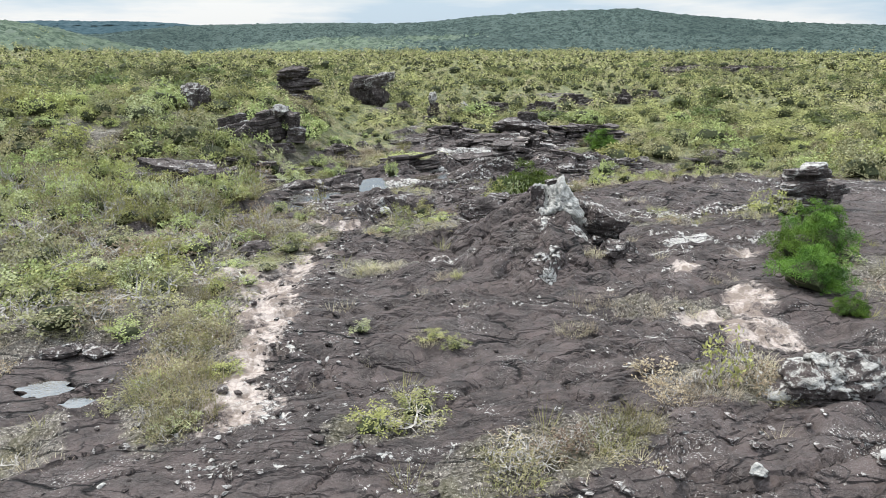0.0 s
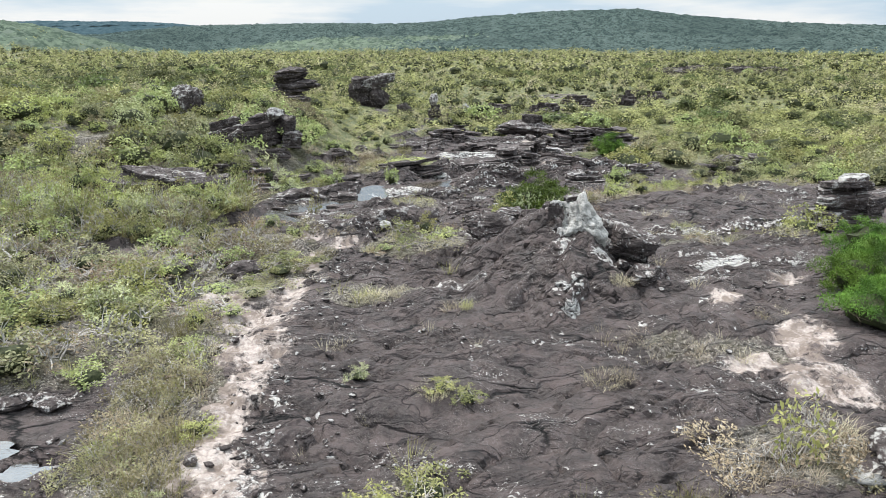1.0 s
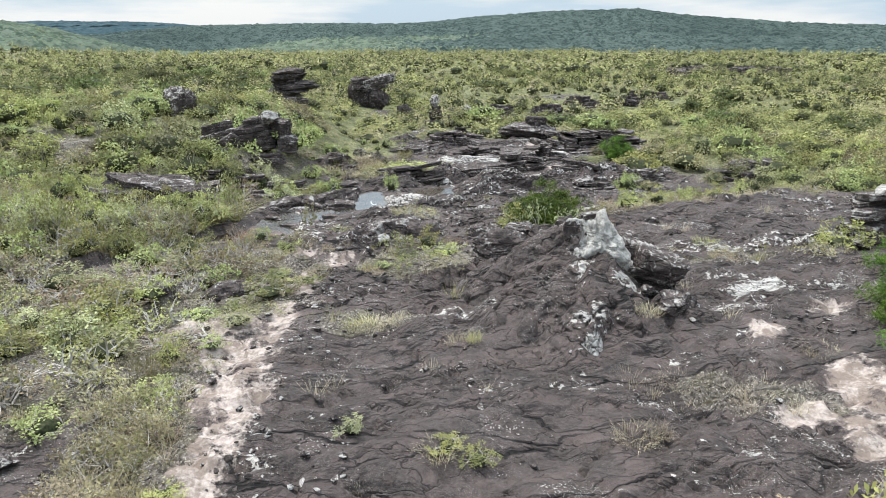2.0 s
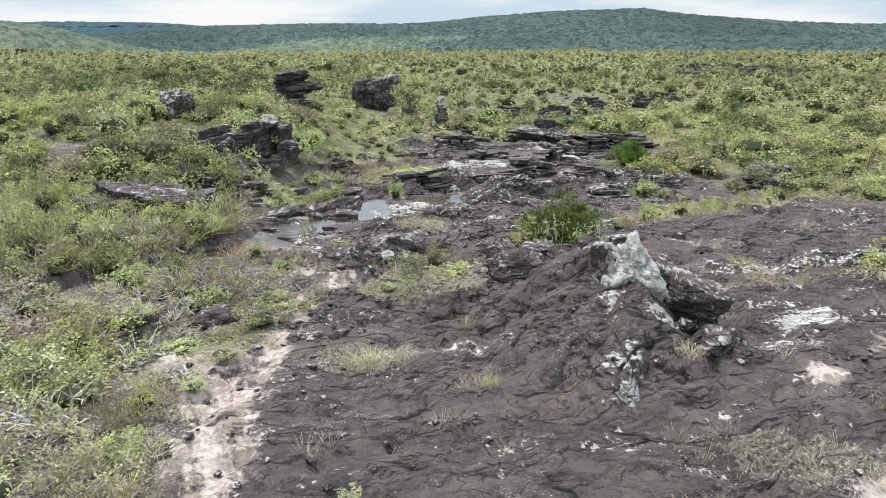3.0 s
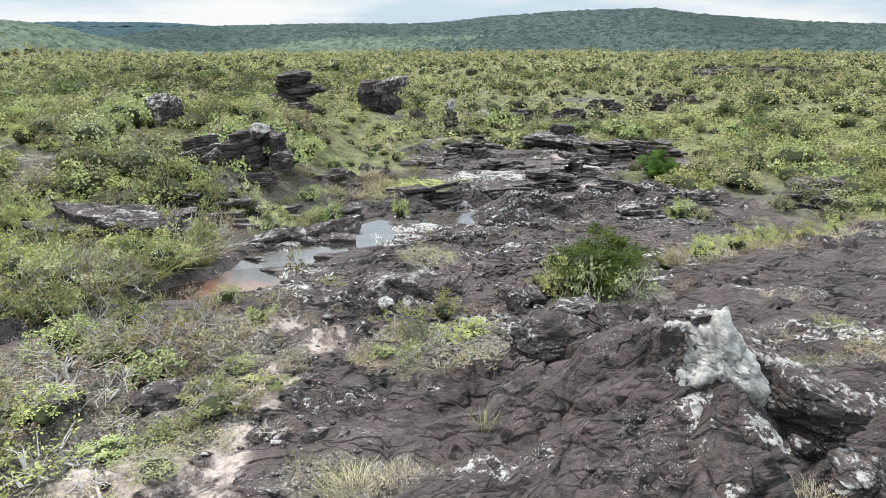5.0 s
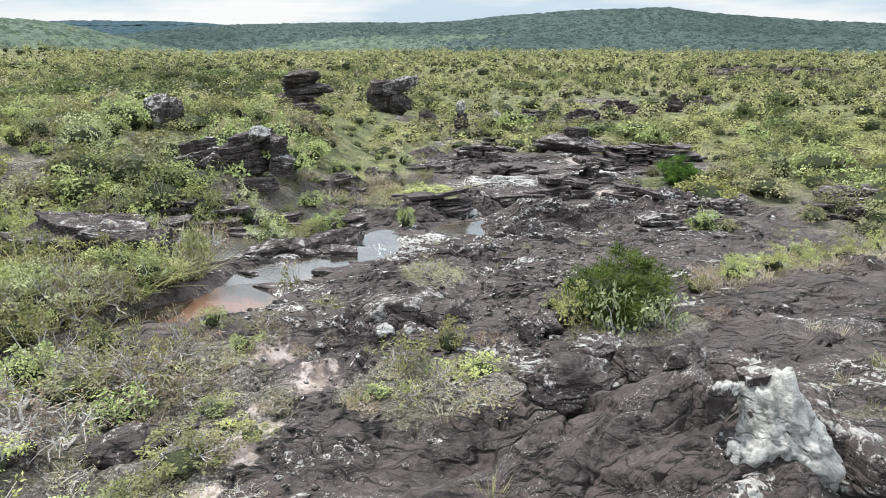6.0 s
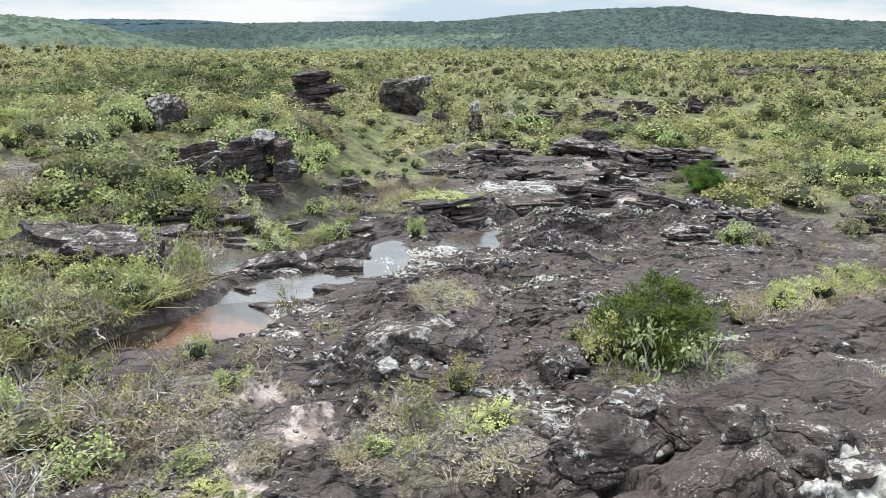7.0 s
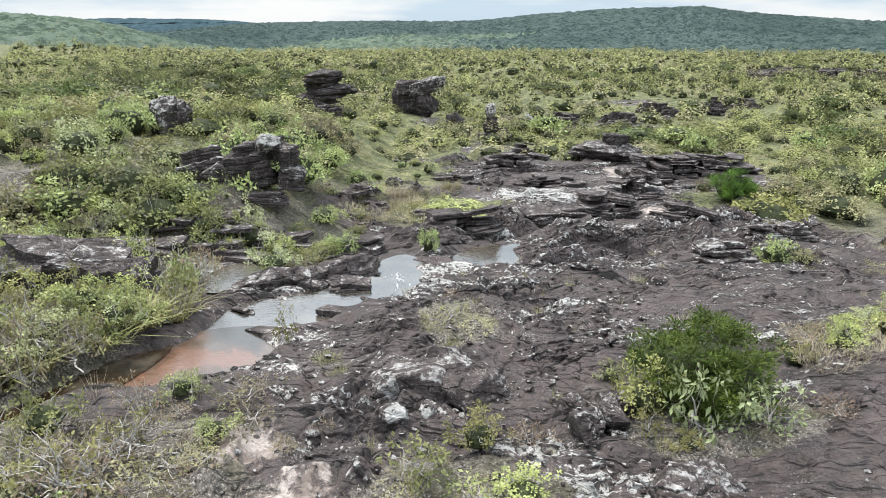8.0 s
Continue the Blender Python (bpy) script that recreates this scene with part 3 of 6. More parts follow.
# ---- water ----
def build_pool(name, cx, cy, rx, ry, turn, level, label, material):
    count, rings = 64, 8
    verts, faces = [(cx, cy, level)], []
    c, s = math.cos(radians(turn)), math.sin(radians(turn))
    for k in range(1, rings + 1):
        for a in range(count):
            t = 2 * math.pi * a / count
            q = 1.45 * k / rings if name != "puddle" else 1.15 * k / rings * (0.85 + 0.6 * float(fbm(np.float64(1.6 * math.cos(t) + cx), np.float64(1.6 * math.sin(t)), 3, 7.0)))
            u, v = rx * q * math.cos(t), ry * q * math.sin(t)
            verts.append((cx + u * c - v * s, cy + u * s + v * c, level))
    for a in range(count):
        b = (a + 1) % count
        faces.append((0, 1 + a, 1 + b))
        for k in range(rings - 1):
            faces.append((1 + k * count + a, 1 + (k + 1) * count + a, 1 + (k + 1) * count + b, 1 + k * count + b))
    ob = new("water", mesh_of("water", verts, faces, material, True))
    return tagged(ob, label, "water", "pools of the stream", "structure")


WATER_LABEL = {
    "upper": "still pool of sky-bright water among dark ledges", "rapid": "rippled pool below a small fall",
    "middle": "shallow grey stream water over rock", "inlet": "small bright pool beside the stream",
    "red": "clear shallow water over reddish stream bed", "channel": "narrow dark stream under overhanging shrubs",
    "puddle": "small bright puddle in a hollow of dark rock",
}
for p_name, *p_rest in POOLS:
    build_pool(p_name, *p_rest, WATER_LABEL[p_name], {"red": M_WATER_RED, "channel": M_WATER_DARK}.get(p_name, M_WATER))


def white_water(cx, cy, level, rx, ry, turn, count, seed):
    """Flecks of foam and broken water below a small fall."""
    g = np.random.default_rng(seed)
    ring = 7
    t = np.linspace(0, 2 * np.pi, ring, endpoint=False)
    c, s = math.cos(radians(turn)), math.sin(radians(turn))
    verts, faces = [], []
    for k in range(count):
        u, v = g.normal(0, 0.45 * rx), g.normal(0, 0.45 * ry)
        size, long = g.uniform(0.01, 0.035), g.uniform(2.0, 7.0)
        base = len(verts)
        for q, h in ((1.0, -0.004), (0.55, 0.16 * size)):
            for a in t:
                du, dv = size * q * math.cos(a) * g.uniform(0.7, 1.2), size * long * q * math.sin(a) * g.uniform(0.7, 1.2)
                verts.append((cx + (u + du) * c - (v + dv) * s, cy + (u + du) * s + (v + dv) * c, level + h))
        verts.append((cx + u * c - v * s, cy + u * s + v * c, level + 0.2 * size))
        for a in range(ring):
            b = (a + 1) % ring
            faces.append((base + a, base + b, base + ring + b, base + ring + a))
            faces.append((base + ring + a, base + ring + b, base + 2 * ring))
    ob = new("white_water", mesh_of("white_water", verts, faces, M_FOAM, True))
    return tagged(ob, "foaming white water of a small rapid", "water", kind="structure")


white_water(-3.75, 27.0, -1.292, 0.35, 0.7, 20, 70, 5)
white_water(-3.2, 28.3, -1.292, 0.35, 0.8, 5, 40, 6)


# ---- rocks ----
def ico(level):
    bm = bmesh.new()
    bmesh.ops.create_icosphere(bm, subdivisions=level, radius=1.0)
    v = np.array([p.co[:] for p in bm.verts])
    f = [[p.index for p in q.verts] for q in bm.faces]
    bm.free()
    return v, f


ICO = {k: ico(k + 1) for k in (0, 1, 2, 3, 4)}


def noise3(v, scale, seed, octaves=4):
    return (fbm(v[:, 0] * scale + seed, v[:, 1] * scale - v[:, 2] * scale * 0.7, octaves, seed) + fbm(v[:, 2] * scale + 3 + seed, v[:, 0] * scale * 0.8 - v[:, 1] * scale, octaves, seed + 2)) * 0.7


def facets(v, rng, count=16, low=0.72, high=1.05):
    """Distance along each direction to a body cut by random planes: broken, angular stone."""
    nrm = rng.normal(size=(count, 3))
    nrm /= np.linalg.norm(nrm, axis=1, keepdims=True)
    h = rng.uniform(low, high, count)
    dots = v @ nrm.T
    reach = np.where(dots > 0.05, h / np.maximum(dots, 0.05), 9.0)
    return np.minimum(reach.min(axis=1), 1.35)


def boulder_mesh(name, size, seed, material, level=3, rough=0.28, beds=0.0, undercut=0.0, cuts=0):
    v, f = ICO[level]
    rng_b = np.random.default_rng(seed * 17 + 5)
    p = v * facets(v, rng_b, cuts or 14 + 4 * level)[:, None]
    k = 1 + rough * 0.5 * noise3(v, 1.3, seed) + rough * 0.45 * noise3(v, 4.0, seed + 5) + (rough * 0.25 * noise3(v, 11.0, seed + 8) if level > 3 else 0)
    p = p * k[:, None]
    if beds:
        w = np.abs(((p[:, 2] * beds + 0.35 * noise3(v, 1.5, seed + 9)) % 1.0) - 0.5) * 2
        p[:, :2] *= (1 - (0.17 if beds < 2 else 0.09) * (1 - smooth(0.05, 0.30, w)))[:, None]
    if undercut:
        p[:, :2] *= (1 - undercut * smooth(0.2, -0.9, p[:, 2]))[:, None]
    return mesh_of(name, p * np.array(size), f, material, level == 4)


def bed_mesh(name, length, depth, thick, seed, material, count=44):
    """A block of thin rock beds: angular outline, joints cut into it, each bed broken off a little differently."""
    rng = np.random.default_rng(seed)
    t = np.linspace(0, 2 * np.pi, count, endpoint=False) + rng.uniform(-0.05, 0.05, count)
    cx, sx = np.cos(t), np.sin(t)
    th = np.concatenate([np.radians([0, 90, 180, 270]) + rng.normal(0, 0.22, 4), rng.uniform(0, 2 * np.pi, 2)])
    hh = np.concatenate([rng.uniform(0.8, 1.0, 4), rng.uniform(1.0, 1.2, 2)])
    dots = np.cos(t[:, None] - th[None])
    out = np.minimum(np.where(dots > 0.05, hh / np.maximum(dots, 0.05), 9).min(axis=1), 1.32) * 0.93
    for _ in range(int(rng.integers(2, 5))):
        out = out * (1 - rng.uniform(0.08, 0.24) * np.exp(-(((t - rng.uniform(0, 2 * np.pi) + np.pi) % (2 * np.pi) - np.pi) / rng.uniform(0.06, 0.2)) ** 2))
    layers = int(np.clip(round(thick / 0.08), 1, 4))
    share = rng.uniform(0.5, 1.5, layers)
    share = share / share.sum() * thick
    tip_x, tip_y = rng.normal(0, 0.05, 2)
    verts, rows, z0 = [], 0, 0.0

    def ring(shape, q, z, wave):
        px, py = cx * shape * q * length / 2, sx * shape * q * depth / 2
        verts.append(np.stack([px, py, z + wave * fbm(px * 1.9 + seed, py * 1.9, 3, seed + 7) + px * tip_x + py * tip_y], -1))

    for k in range(layers):
        shape = out * (1 + 0.10 * fbm(cx * 3 + seed + 5 * k, sx * 3, 4, seed + 3.0 * k, 0.7) + rng.normal(0, 0.035)) * (1 + 0.025 * rng.standard_normal(count))
        z1 = z0 + share[k]
        ring(shape, 0.93 if k else 0.97, z0 + 0.02 * share[k], 0.10 * thick)
        ring(shape, 1.0, z0 + 0.25 * share[k], 0.12 * thick)
        ring(shape, 0.985, z1 - 0.10 * share[k], 0.14 * thick)
        rows += 3
        z0 = z1
    ring(out, 0.95, thick, 0.22 * thick)
    ring(out, 0.62, thick * 1.02, 0.34 * thick)
    ring(out, 0.3, thick * 1.02, 0.34 * thick)
    rows += 3
    verts = np.concatenate(verts + [np.array([[0, 0, thick * 1.02], [0, 0, 0.0]])])
    top, low = len(verts) - 2, len(verts) - 1
    faces = []
    for a in range(count):
        b = (a + 1) % count
        for k in range(rows - 1):
            faces.append((k * count + a, k * count + b, (k + 1) * count + b, (k + 1) * count + a))
        e = (rows - 1) * count
        faces.append((e + a, e + b, top))
        faces.append((b, a, low))
    return mesh_of(name, verts, faces, material)


def boulder(x, y, size, label, turn=0, tilt=(0, 0), seed=1, material=None, sink=0.25, base=None, name="boulder", group="", **more):
    ob = new(name, boulder_mesh(name, size, seed, material or M_ROCK, **more))
    z = (gz(x, y) if base is None else base) + size[2] * (1 - sink)
    ob.matrix_basis = pose(x, y, z, tilt[0], tilt[1], turn)
    return tagged(ob, label, "boulder", group)


def ledge(x, y, length, depth, height, label, turn=0, beds=4, seed=1, tilt=0.0, lean=0.0, material=None, base=None, taper=0.08, slide=0.12, name="rock_ledge", category="rock ledge"):
    """A stack of rock beds, each a slab of its own."""
    rng = np.random.default_rng(seed * 7 + 3)
    root = new(name)
    root.matrix_basis = pose(x, y, (gz(x, y) if base is None else base) - 0.12 * height, tilt, lean, turn)
    z = 0.0
    share = rng.uniform(0.5, 1.6, beds)
    share = share / share.sum() * height * 1.12
    many = int(np.clip(round(length / 1.15), 1, 3)) if category == "rock ledge" or category == "rock cliff" else 1
    back = 0.30 * depth / beds if many > 1 else 0.0
    for k in range(beds):
        q = (1 - taper * k) * rng.uniform(0.88, 1.1)
        for piece in range(many):
            wide = length * q / many * rng.uniform(0.95, 1.35)
            if many > 1 and k >= 2 and rng.uniform() < 0.28:
                continue
            me = bed_mesh("slab", wide, depth * q * rng.uniform(0.75, 1.15), share[k] * rng.uniform(0.95, 1.35), seed * 13 + k * 3 + piece * 101, material or M_ROCK, 40 if many == 1 else 24)
            px = length * q * ((piece + 0.5) / many - 0.5) + rng.normal(0, slide * wide * 0.4)
            child("slab", me, root, "", pose(px, back * k + rng.normal(0, slide * depth * 0.5 + (0.10 if many > 1 else 0.0)), z, rng.normal(0, 3) - (3 if many > 1 else 0), rng.normal(0, 4), rng.normal(0, 7 if many == 1 else 13)))
        z += share[k] * 0.97
    return tagged(root, label, category)


def crag(x, y, name, label, category, blocks, base=None):
    """One rock broken into blocks: each (part, label, kind, place, size, turn, tilt, lean, seed, material) stands from the rock's foot."""
    root = new(name)
    root.matrix_basis = pose(x, y, gz(x, y) if base is None else base)
    for part_name, words, kind, (dx, dy, dz), size, turn, tilt, lean, seed, material in blocks:
        if kind == "beds":
            me = bed_mesh(part_name, size[0], size[1], size[2], seed, material)
        else:
            me = boulder_mesh(part_name, tuple(v / 2 for v in size), seed, material, level=4, rough=0.5 if kind == "wedge" else 0.34, beds=1.3 if kind == "bedded" else 0.0, cuts=9 if kind == "block" else 12, undercut=-0.75 if kind == "wedge" else 0.0)
            dz += size[2] / 2
        child(part_name, me, root, words, pose(dx, dy, dz, tilt, lean, turn))
    return tagged(root, label, category)


def in_water(x, y, margin=0.0):
    return any(oval(x, y, cx, cy, rx + margin, ry + margin, turn) > -0.02 for _, cx, cy, rx, ry, turn, _ in POOLS)


# outcrop with the white cap: one craggy body of rock
def along(x, y, points, width, power=2.0):
    """Height of a rounded rib that runs through the points, and the distance from it."""
    best = np.full_like(x, -9.0)
    for (ax, ay, az), (bx, by, bz) in zip(points[:-1], points[1:]):
        dx, dy = bx - ax, by - ay
        t = np.clip(((x - ax) * dx + (y - ay) * dy) / (dx * dx + dy * dy), 0, 1)
        d = np.hypot(x - ax - t * dx, y - ay - t * dy)
        best = np.maximum(best, az + (bz - az) * t - 0.55 * (d / width) ** power)
    return best


def broken(x, y, cell, seed, stretch=1.0, turn=0.0):
    """Tilted facets of cracked rock: nearest cell, each with a height and a slope of its own."""
    c, s = math.cos(radians(turn)), math.sin(radians(turn))
    u, v = (x * c + y * s) / cell, (y * c - x * s) / cell / stretch
    iu, iv = np.floor(u), np.floor(v)
    best, out, second = np.full_like(u, 9.0), np.zeros_like(u), np.full_like(u, 9.0)

    def pick(a, b, k):
        w = np.sin(a * 127.1 + b * 311.7 + (seed + k) * 74.7) * 43758.5453
        return w - np.floor(w)

    for da in (-1, 0, 1):
        for db in (-1, 0, 1):
            a, b = iu + da, iv + db
            pu, pv = a + pick(a, b, 0), b + pick(a, b, 1)
            d = np.hypot(u - pu, v - pv)
            flat = (pick(a, b, 2) - 0.5) + (u - pu) * (pick(a, b, 3) - 0.5) * 1.6 + (v - pv) * (pick(a, b, 4) - 0.5) * 1.6
            second = np.minimum(second, np.maximum(d, best))
            out = np.where(d < best, flat, out)
            best = np.minimum(best, d)
    return out, second - best


def build_outcrop():
    xs, ys = np.meshgrid(np.arange(0.0, 5.3, 0.026), np.arange(11.4, 17.3, 0.03), indexing="ij")
    wx = xs + 0.12 * fbm(xs * 1.8, ys * 1.8, 3, 201.0)
    wy = ys + 0.12 * fbm(xs * 1.8 + 9, ys * 1.8, 3, 202.0)
    g = ground_height(xs, ys)
    cap = along(wx, wy, ((2.66, 14.85, 1.45), (2.82, 14.7, 1.5), (2.78, 14.1, 1.28)), 0.42, 2.4)
    spine = along(wx, wy, ((2.72, 14.3, 1.40), (2.35, 13.3, 1.10), (1.95, 12.4, 0.70)), 0.55, 2.4)
    ribs = np.maximum(along(wx, wy, ((2.6, 14.4, 1.4), (2.75, 13.4, 1.0), (2.95, 12.6, 0.66)), 0.40),
                      along(wx, wy, ((2.4, 14.7, 1.45), (1.5, 14.1, 0.95), (0.8, 13.5, 0.45)), 0.50))
    ribs = np.maximum(ribs, along(wx, wy, ((2.3, 15.6, 1.45), (1.4, 15.4, 1.05), (0.7, 14.9, 0.6)), 0.55))
    ribs = np.maximum(ribs, along(wx, wy, ((1.9, 14.0, 1.05), (1.3, 13.0, 0.62)), 0.33))
    rib_r = along(wx, wy, ((3.0, 15.4, 1.35), (3.35, 14.95, 1.25), (3.75, 14.45, 0.95), (4.05, 14.0, 0.8), (4.25, 13.65, 0.65)), 0.33, 2.2)
    low = along(wx, wy, ((3.7, 13.5, 0.80), (4.4, 13.2, 0.62), (5.0, 12.9, 0.5)), 0.42)
    dome = 1.32 - 0.95 * (np.hypot((wx - 2.45) / 1.75, (wy - 14.5) / 2.0)) ** 1.3
    dome = np.maximum(dome, 1.30 - 0.9 * (np.hypot((wx - 2.0) / 1.5, (wy - 15.6) / 1.1)) ** 1.4)
    body = np.maximum(np.maximum(np.maximum(cap, spine), np.maximum(ribs, rib_r)), np.maximum(low, dome))
    flute = 0.5 - np.abs(fbm(np.arctan2(wy - 14.9, wx - 2.6) * 3.2, np.hypot(wx - 2.6, wy - 14.9) * 0.7, 3, 209.0)) * 2.2
    body = body + 0.10 * flute * smooth(0.3, 0.9, np.hypot(wx - 2.6, wy - 14.7))
    facet, gap = broken(wx, wy, 0.62, 5.0, 1.9, 25)
    small, gap2 = broken(wx, wy, 0.16, 8.0, 1.5, -20)
    white = smooth(-0.16, 0.06, cap - np.maximum(ribs, rib_r) - 0.05 + 0.12 * fbm(xs * 3, ys * 3, 3, 203.0)) * smooth(13.95, 14.2, ys + 0.3 * fbm(xs * 2, ys * 2, 3, 204.0))
    rough_here = 1 - 0.4 * white
    body = body + rough_here * (0.17 * facet + 0.03 * small - 0.08 * (1 - smooth(0.0, 0.09, gap)) - 0.012 * (1 - smooth(0.0, 0.12, gap2)))
    fold = 2.6 * (wx * 0.55 - wy * 0.35) + 0.8 * fbm(xs * 0.9, ys * 0.9, 3, 210.0)
    body = body + 0.075 * (np.abs((fold % 1.0) - 0.5) * 2) ** 0.4 + 0.03 * fbm(xs * 4.5, ys * 4.5, 4, 205.0, 0.6)
    z = np.maximum(body, g - 0.06)
    rim = smooth(0.0, 0.12, np.minimum(np.minimum(xs - 0.0, 5.27 - xs), np.minimum(ys - 11.4, 17.27 - ys)))
    z = z * rim + (g - 0.08) * (1 - rim)
    nx, ny = xs.shape
    i, j = np.meshgrid(np.arange(nx - 1), np.arange(ny - 1), indexing="ij")
    faces = np.stack([i * ny + j, (i + 1) * ny + j, (i + 1) * ny + j + 1, i * ny + j + 1], -1).reshape(-1, 4)
    rise = (z - g).reshape(-1)
    faces = faces[rise[faces].max(axis=1) > -0.055]
    used = np.unique(faces)
    index = np.full(nx * ny, -1)
    index[used] = np.arange(len(used))
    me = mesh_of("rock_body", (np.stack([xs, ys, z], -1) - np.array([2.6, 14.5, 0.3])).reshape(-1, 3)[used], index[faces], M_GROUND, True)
    pale = 0.46 + 0.5 * smooth(-0.05, 0.12, spine - ribs) * smooth(0.1, -0.35, fbm(xs * 1.6, ys * 1.6, 3, 207.0)) + 0.42 * smooth(-0.12, 0.10, rib_r - np.maximum(ribs, low))
    pale = np.maximum(pale, 0.85 * white)
    paint = np.stack([np.zeros_like(pale), np.zeros_like(pale), pale, np.zeros_like(pale)], -1).reshape(-1, 4)[used]
    layer = me.color_attributes.new("cover", "FLOAT_COLOR", "POINT")
    layer.data.foreach_set("color", paint.astype(np.float32).ravel())
    crown = "pale grey-white lichen crust"
    ob = crag(2.6, 14.5, "rock_outcrop", "craggy dark rock outcrop with a white lichen-covered crown", "rock outcrop", (
        ("crown", crown, "wedge", (0.18, 0.14, 0.66), (0.50, 0.74, 1.16), 15, -28, 3, 11, M_ROCK_WHITE),
        ("crown_shoulder", crown, "wedge", (0.02, 0.05, 0.55), (0.50, 0.52, 0.66), 40, -20, 0, 31, M_ROCK_PALE),
        ("cap_slab", "flat white-topped slab", "beds", (0.06, 0.34, 1.62), (0.50, 0.32, 0.10), 10, -4, -8, 6, M_ROCK_BLEACHED),
        ("cap_stone", crown, "lump", (-0.32, 0.22, 1.22), (0.26, 0.26, 0.46), 30, 0, 12, 5, M_ROCK_PALE),
        ("crag_block", "dark stone streaked with white lichen", "block", (1.14, -0.10, 0.30), (0.62, 1.2, 0.85), 30, -18, 20, 17, M_ROCK_MIX),
        ("crag_block", "dark stone streaked with white lichen", "block", (0.94, 0.34, 0.62), (0.42, 0.62, 0.62), 22, 8, -16, 8, M_ROCK_MIX),
        ("crag_block", "", "block", (0.78, 0.95, 0.62), (0.60, 1.05, 0.55), 38, -6, 14, 26, M_ROCK),
        ("crag_block", "", "block", (0.52, 0.72, 0.78), (0.36, 0.40, 0.50), 10, 0, 0, 36, M_ROCK_MIX),
        ("fallen_block", "", "lump", (1.38, -1.05, 0.10), (0.80, 0.60, 0.44), 15, 0, 8, 9, M_ROCK_MIX),
        ("fallen_block", "", "lump", (0.95, -0.62, 0.25), (0.44, 0.36, 0.30), 60, 0, 0, 19, M_ROCK_MIX),
    ), base=0.3)
    child("rock_body", me, ob)
    return ob


build_outcrop()
boulder(2.45, 16.35, (0.36, 0.25, 0.42), "pale-flecked crag on a dark slab", 30, (10, 0), 13, M_ROCK_MIX, 0.4)
boulder(3.1, 16.6, (0.5, 0.35, 0.28), "dark broken rock on the slab", -15, (0, 8), 14, M_ROCK, 0.4)

crag(2.2, 16.9, "rock_shoulder", "low pale-flecked blocks on a dark rock shoulder", "rock", (
    ("block", "", "lump", (-1.0, -0.2, -0.25), (1.2, 0.8, 0.55), 15, 0, 4, 61, M_ROCK),
    ("block", "", "block", (0.2, 0.1, -0.3), (1.4, 0.9, 0.62), -10, 6, -4, 62, M_ROCK),
    ("block", "", "lump", (1.1, -0.3, -0.25), (1.2, 0.9, 0.6), 30, 0, 8, 63, M_ROCK),
    ("block", "", "block", (-0.5, 0.6, -0.2), (0.9, 0.6, 0.5), 40, 0, 0, 64, M_ROCK_MIX),
), base=gz(2.2, 16.9) - 0.05)

